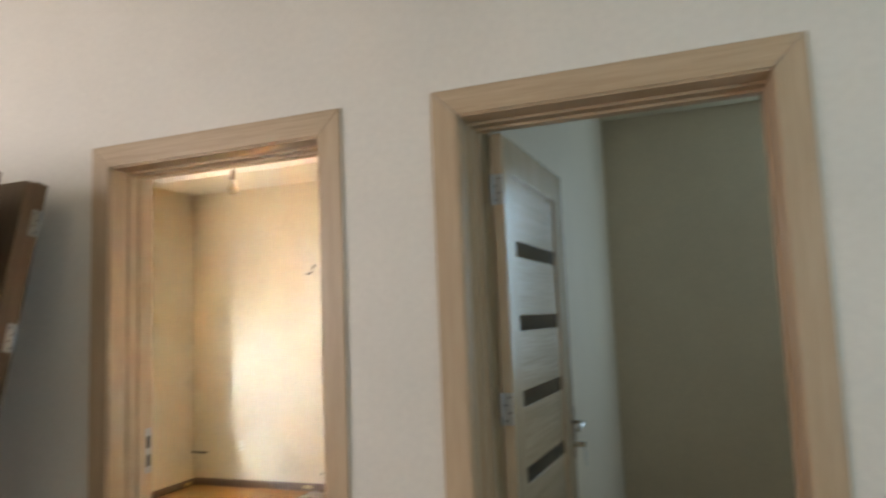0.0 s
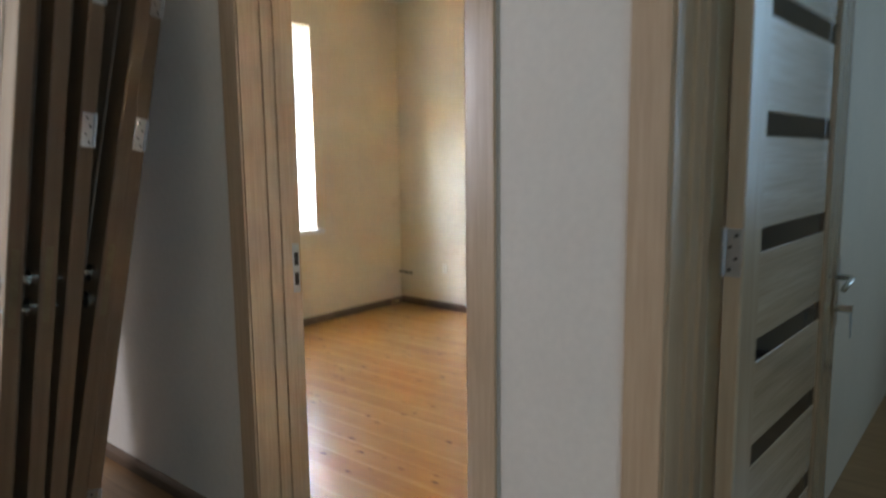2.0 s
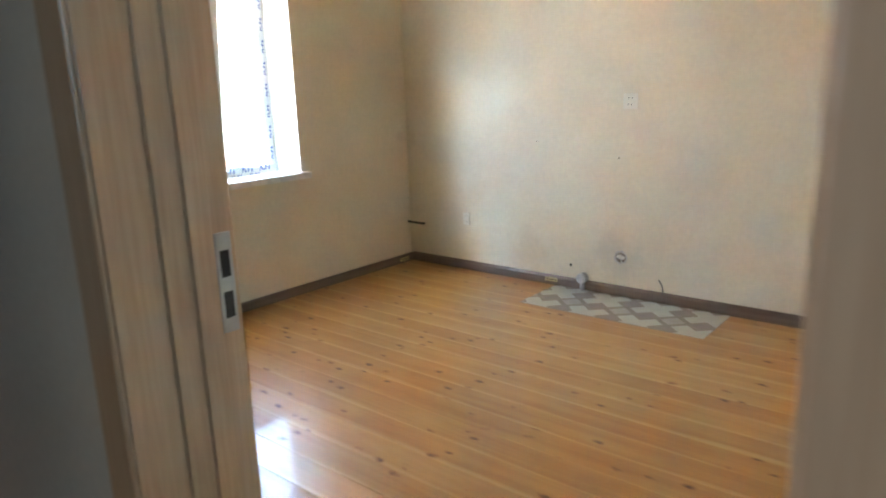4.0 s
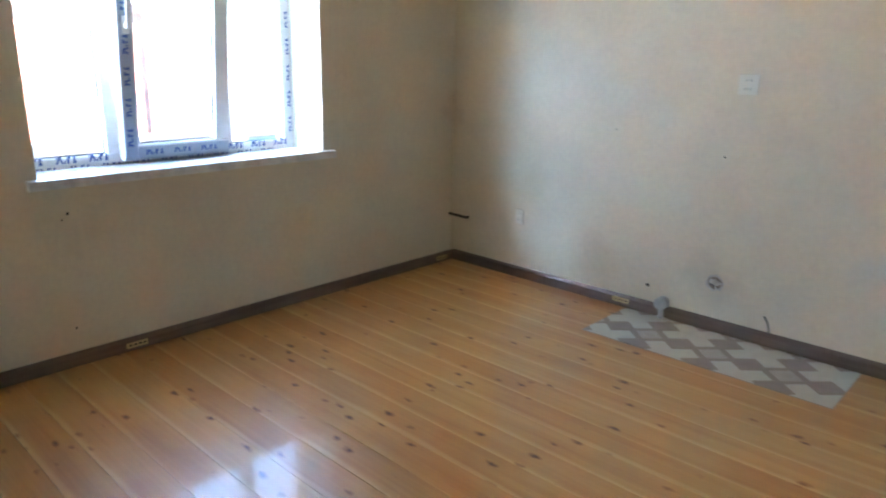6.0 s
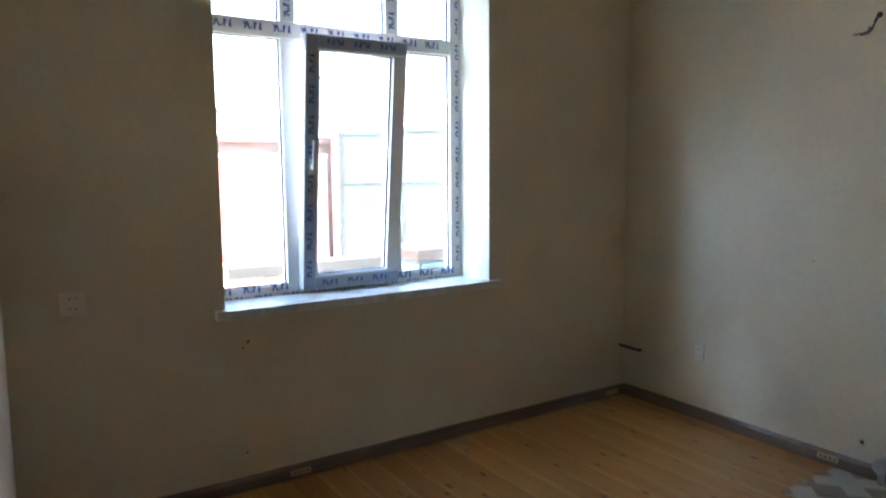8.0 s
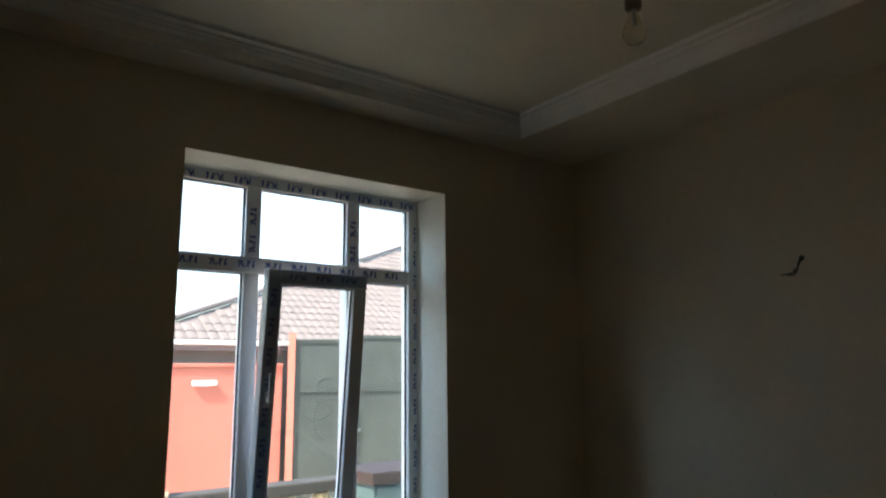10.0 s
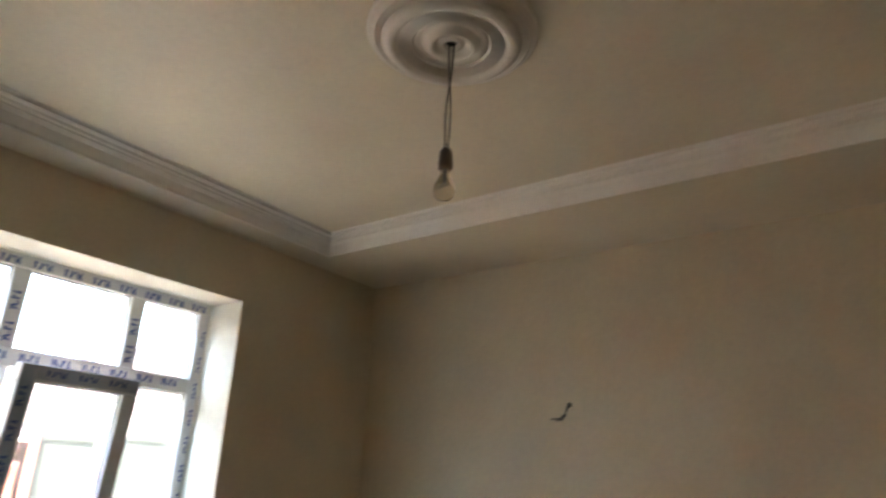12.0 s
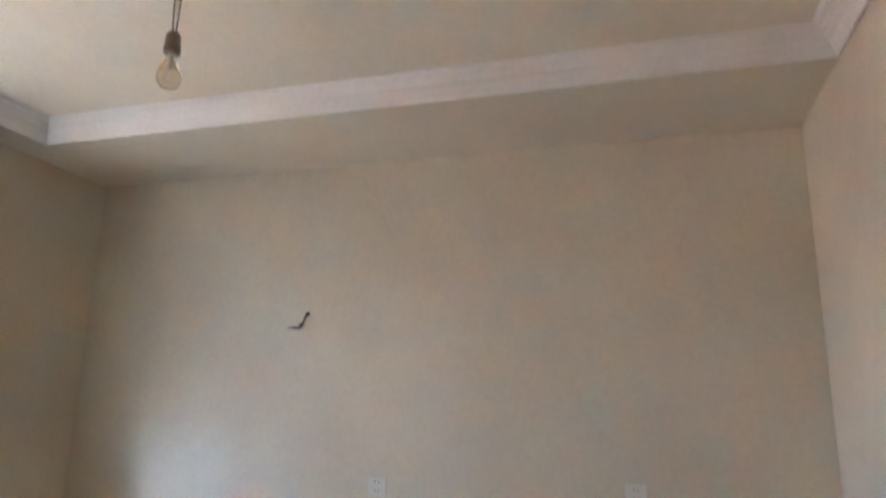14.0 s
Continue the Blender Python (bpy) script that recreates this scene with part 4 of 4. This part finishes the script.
for k, (dx, dz, ln) in enumerate(((-0.085, -0.068, 1.0), (-0.065, -0.075, 0.9), (-0.03, -0.058, 0.8))):
    bm = bmesh.new()
    tube(bm, [(0.002 * k, 0.0, 0.004), (0.004, -0.015, 0.002), (0.003 - 0.003 * k, -0.03, -0.025), (dx * 0.12, -0.034, dz * 0.75), (dx * 0.35, -0.034, dz * 0.98), (dx * 0.75, -0.03, dz), (dx * ln, -0.028, dz + 0.006 * k)], 0.0034, 6)
    part("wire", bm, CABLE, wires, "", True)

# open junction box with stained plaster round it
DAMP = plain("damp_plaster", (0.55, 0.50, 0.44), 0.8, scale=20, vary=0.6)
jb = thing("junction_box", "open wall socket box with loose wires and broken plaster", "junction box", pose(-0.722, YF, 0.235))
bm = bmesh.new()
rng = random.Random(9)
vs = [bm.verts.new(((0.034 + 0.016 * rng.random()) * math.cos(a), -0.001, (0.034 + 0.016 * rng.random()) * math.sin(a))) for a in (2 * math.pi * k / 18 for k in range(18))]
ws = [bm.verts.new((v.co.x, 0.0, v.co.z)) for v in vs]
bm.faces.new(vs), bm.faces.new(ws)
for k in range(18):
    bm.faces.new([vs[k], vs[(k + 1) % 18], ws[(k + 1) % 18], ws[k]])
part("plaster_patch", bm, DAMP, jb, "rough grey plaster patch")
bm = bmesh.new()
turned(bm, [(0.0, 0.0016), (0.026, 0.0016), (0.026, 0.004), (0.030, 0.004), (0.030, 0.0), (0.0, 0.0)], 20, pose(0, 0, 0, 90, 0, 0))
part("box", bm, BAKELITE, jb, "brown round back box")
for hx in (-0.013, 0.013):
    bm = bmesh.new()
    turned(bm, [(0.0, 0.0030), (0.004, 0.0030), (0.0045, 0.009), (0.011, 0.009), (0.0115, 0.001), (0.0, 0.001)], 14, pose(hx, 0, 0.002, 90, 0, 0))
    part("terminal", bm, SOCKET, jb, "pale wire terminal")
for k, (a, b) in enumerate((((-0.02, 0.015), (0.03, 0.005)), ((-0.025, -0.005), (0.02, -0.02)), ((0.0, 0.02), (0.015, -0.03)))):
    bm = bmesh.new()
    tube(bm, [(a[0], -0.004, a[1]), ((a[0] + b[0]) / 2, -0.022, (a[1] + b[1]) / 2 + 0.008), (b[0], -0.012, b[1])], 0.003, 6)
    part("wire", bm, SOCKET if k != 1 else CABLE, jb)

pipe = thing("pipe_stub", "white capped pipe stub rising from the floor at the wall", "pipe", pose(-0.955, YF - 0.045, 0.0))
bm = bmesh.new()
rod(bm, (0, 0.012, 0), (0, 0.012, 0.075), 0.014, seg=20)
PIPE = plain("greyed_white_plastic", (0.50, 0.48, 0.45), 0.45, vary=0.7)
part("pipe", bm, PIPE, pipe, "", True)
bm = bmesh.new()
rod(bm, (0, 0.03, 0.082), (0.004, -0.016, 0.086), 0.031, seg=22)
rod(bm, (0.004, -0.016, 0.086), (0.004, -0.021, 0.0865), 0.020, seg=22)
part("cap", bm, PIPE, pipe, "round white cap")
bm = bmesh.new()
turned(bm, [(0.0, 0.004), (0.045, 0.004), (0.05, 0.0), (0.0, 0.0)], 20)
part("collar", bm, DAMP, pipe)

stick = thing("cable_end", "short dark cable end poking up behind the skirting", "cable", pose(-0.468, YF - 0.007, 0.0))
bm = bmesh.new()
tube(bm, [(0.012, 0, 0.052), (0.010, 0, 0.085), (0.004, -0.002, 0.108), (-0.014, -0.006, 0.138)], 0.004, 6)
part("cable", bm, CABLE, stick, "", True)

bar_t = thing("pipe_bracket", "short black steel pipe stub set across the wall corner", "pipe", pose(XW, YF, 0.293))
bm = bmesh.new()
rod(bm, (0.0, -0.022, 0.0), (0.14, -0.022, -0.004), 0.0085, seg=12)
rod(bm, (0.14, -0.022, -0.004), (0.14, 0.0, -0.004), 0.0085, seg=12)
soften(bm, 0.001, 1)
part("pipe", bm, plain("black_steel", (0.018, 0.016, 0.015), 0.5), bar_t)


def sticker(m, label):
    s = thing("label_sticker", label, "label", m, "stickers on the skirting")
    boxed("paper", [((-0.045, -0.0008, -0.012), (0.045, 0.0, 0.012))], plain("yellowed_paper", (0.55, 0.42, 0.22), 0.7), s)
    boxed("print_line", [((-0.034 + 0.02 * k, -0.0012, -0.004), (-0.022 + 0.02 * k, -0.0008, 0.004)) for k in range(4)], DARK, s)


sticker(pose(XW + 0.0225, 1.233, 0.026, 0, 0, 90), "small yellowed paper label on the dark skirting")
sticker(pose(XW + 0.0225, 3.13, 0.026, 0, 0, 90), "small yellowed paper label on the dark skirting")
sticker(pose(-1.185, YF - 0.0145, 0.034), "small yellowed paper label on the dark skirting")


def nail_hole(m, r):
    bm = bmesh.new()
    turned(bm, [(0.0, -0.002), (r, -0.0015), (r * 1.5, 0.0), (0.0, 0.0)], 10, pose(0, 0, 0, -90, 0, 0))
    o = part("wall_hole", bm, DARK, None, "", False, m)
    return tagged(o, "small dark drill hole in the painted wall", "hole", "drill holes")


for x, z, r in ((-1.053, 0.145, 0.006), (-0.75, 0.82, 0.003), (-1.3, 0.9, 0.002)):
    nail_hole(pose(x, YF, z), r)
for y, z, r in ((1.034, 0.622, 0.004), (1.012, 0.600, 0.0025), (1.012, 0.155, 0.003)):
    nail_hole(pose(XW, y, z, 0, 0, 90), r)

# ---- tiled patch in the floor ----
TX0, TX1, TY0, TY1 = -1.15, -0.074, 2.800, YF - 0.022
TILE_D = plain("brown_floor_tile", (0.27, 0.20, 0.155), 0.35, scale=14, vary=0.8)
TILE_M = plain("beige_brown_floor_tile", (0.38, 0.31, 0.25), 0.35, scale=14, vary=0.85)
TILE_F = plain("beige_tile_line", (0.44, 0.38, 0.31), 0.35, scale=14, vary=0.85)
TILE_L = plain("ivory_floor_tile", (0.50, 0.47, 0.385), 0.35, scale=14, vary=0.88)
patch = thing("floor_tile_patch", "brown and ivory cross-patterned ceramic tile patch in the floor", "tiles", kind="structure")
boxed("tile_bed", [((TX0, TY0, 0.0005), (TX1, TY1, 0.0025))], plain("grey_brown_grout", (0.30, 0.24, 0.19), 0.6), patch)
PX, PY = 0.30, 0.288
CELL = PX / math.sqrt(2) / 2
CS = CELL * 0.84


def clipped(bm):
    for co, no in (((TX0 + 0.002, 0, 0), (-1, 0, 0)), ((TX1 - 0.002, 0, 0), (1, 0, 0)), ((0, TY0 + 0.002, 0), (0, -1, 0)), ((0, TY1 - 0.002, 0), (0, 1, 0))):
        bmesh.ops.bisect_plane(bm, geom=list(bm.verts) + list(bm.edges) + list(bm.faces), plane_co=co, plane_no=no, clear_outer=True)
        ed = [e for e in bm.edges if e.is_boundary]
        if ed:
            bmesh.ops.holes_fill(bm, edges=ed)
    return len(bm.faces) > 0


def tile_piece(cells, material, cx, cy, z1, size=CS):
    """Cells of a lattice turned by 45 degrees round (cx, cy) as one raised piece, cut off at the patch's edge."""
    bm = bmesh.new()
    c = math.cos(radians(45))
    have = set(cells)
    pts = {}

    def vert(i, j, z):
        if (i, j, z) not in pts:
            u, v = (i - 0.5) * size, (j - 0.5) * size
            pts[(i, j, z)] = bm.verts.new((cx + c * (u + v), cy + c * (v - u) * PY / PX, z))
        return pts[(i, j, z)]

    for i, j in cells:
        for z in (0.0025, z1):
            bm.faces.new([vert(i, j, z), vert(i + 1, j, z), vert(i + 1, j + 1, z), vert(i, j + 1, z)])
        for (a, b), (di, dj) in ((((i, j), (i + 1, j)), (0, -1)), (((i + 1, j), (i + 1, j + 1)), (1, 0)), (((i, j + 1), (i + 1, j + 1)), (0, 1)), (((i, j), (i, j + 1)), (-1, 0))):
            if (i + di, j + dj) not in have:
                bm.faces.new([vert(*a, 0.0025), vert(*b, 0.0025), vert(*b, z1), vert(*a, z1)])
    if clipped(bm):
        part("tile", bm, material, patch)
    else:
        bm.free()


cross = [(0, 0), (1, 0), (-1, 0), (0, 1), (0, -1)]
for gi in range(-1, 5):
    for gj in range(-1, 3):
        cx, cy = -1.042 + gi * PX, 2.823 + gj * PY
        tile_piece(cross, TILE_L, cx, cy, 0.0045)
        # dark squares between neighbouring crosses
        for dx, dy in ((PX / 2, 0.0), (0.0, PY / 2)):
            tile_piece([(0, 0)], TILE_D, cx + dx, cy + dy, 0.0043, CELL * 0.86)
        # framed beige square between four crosses
        mx, my = cx + PX / 2, cy + PY / 2
        for material, z, k in ((TILE_F, 0.0042, 0.86), (TILE_M, 0.0044, 0.76), (TILE_F, 0.0046, 0.56), (TILE_M, 0.0048, 0.46)):
            tile_piece([(0, 0)], material, mx, my, z, CELL * k)

# ---- room floor: pine boards ----
floor = thing("floor", "varnished knotty pine board floor, glossy orange", "floor", kind="structure")
boxed("floor_base", [((XW, 0.0, -0.1), (XR, YF, -0.024))], DARK, floor)
PW = 0.13
bm = bmesh.new()
box(bm, (XW, 0.0006, -0.024), (XR, PW - 0.0004, 0.0))
top = [e for e in bm.edges if all(v.co.z > -0.001 for v in e.verts)]
bmesh.ops.bevel(bm, geom=top, offset=0.0005, segments=1, affect="EDGES")
plank_mesh = mesh_of("plank", bm, PINE)
bm = bmesh.new()
box(bm, (D1[0], 0.0006, -0.024), (D1[1], PW - 0.0012, 0.0))
short_mesh = mesh_of("plank", bm, PINE)
k = 0
y = 0.0
while y < YF - 0.02:
    ob = new("plank", plank_mesh if y > T - 0.02 else short_mesh)
    ob.parent = floor
    ob.location = (0, y, 0)
    y += PW
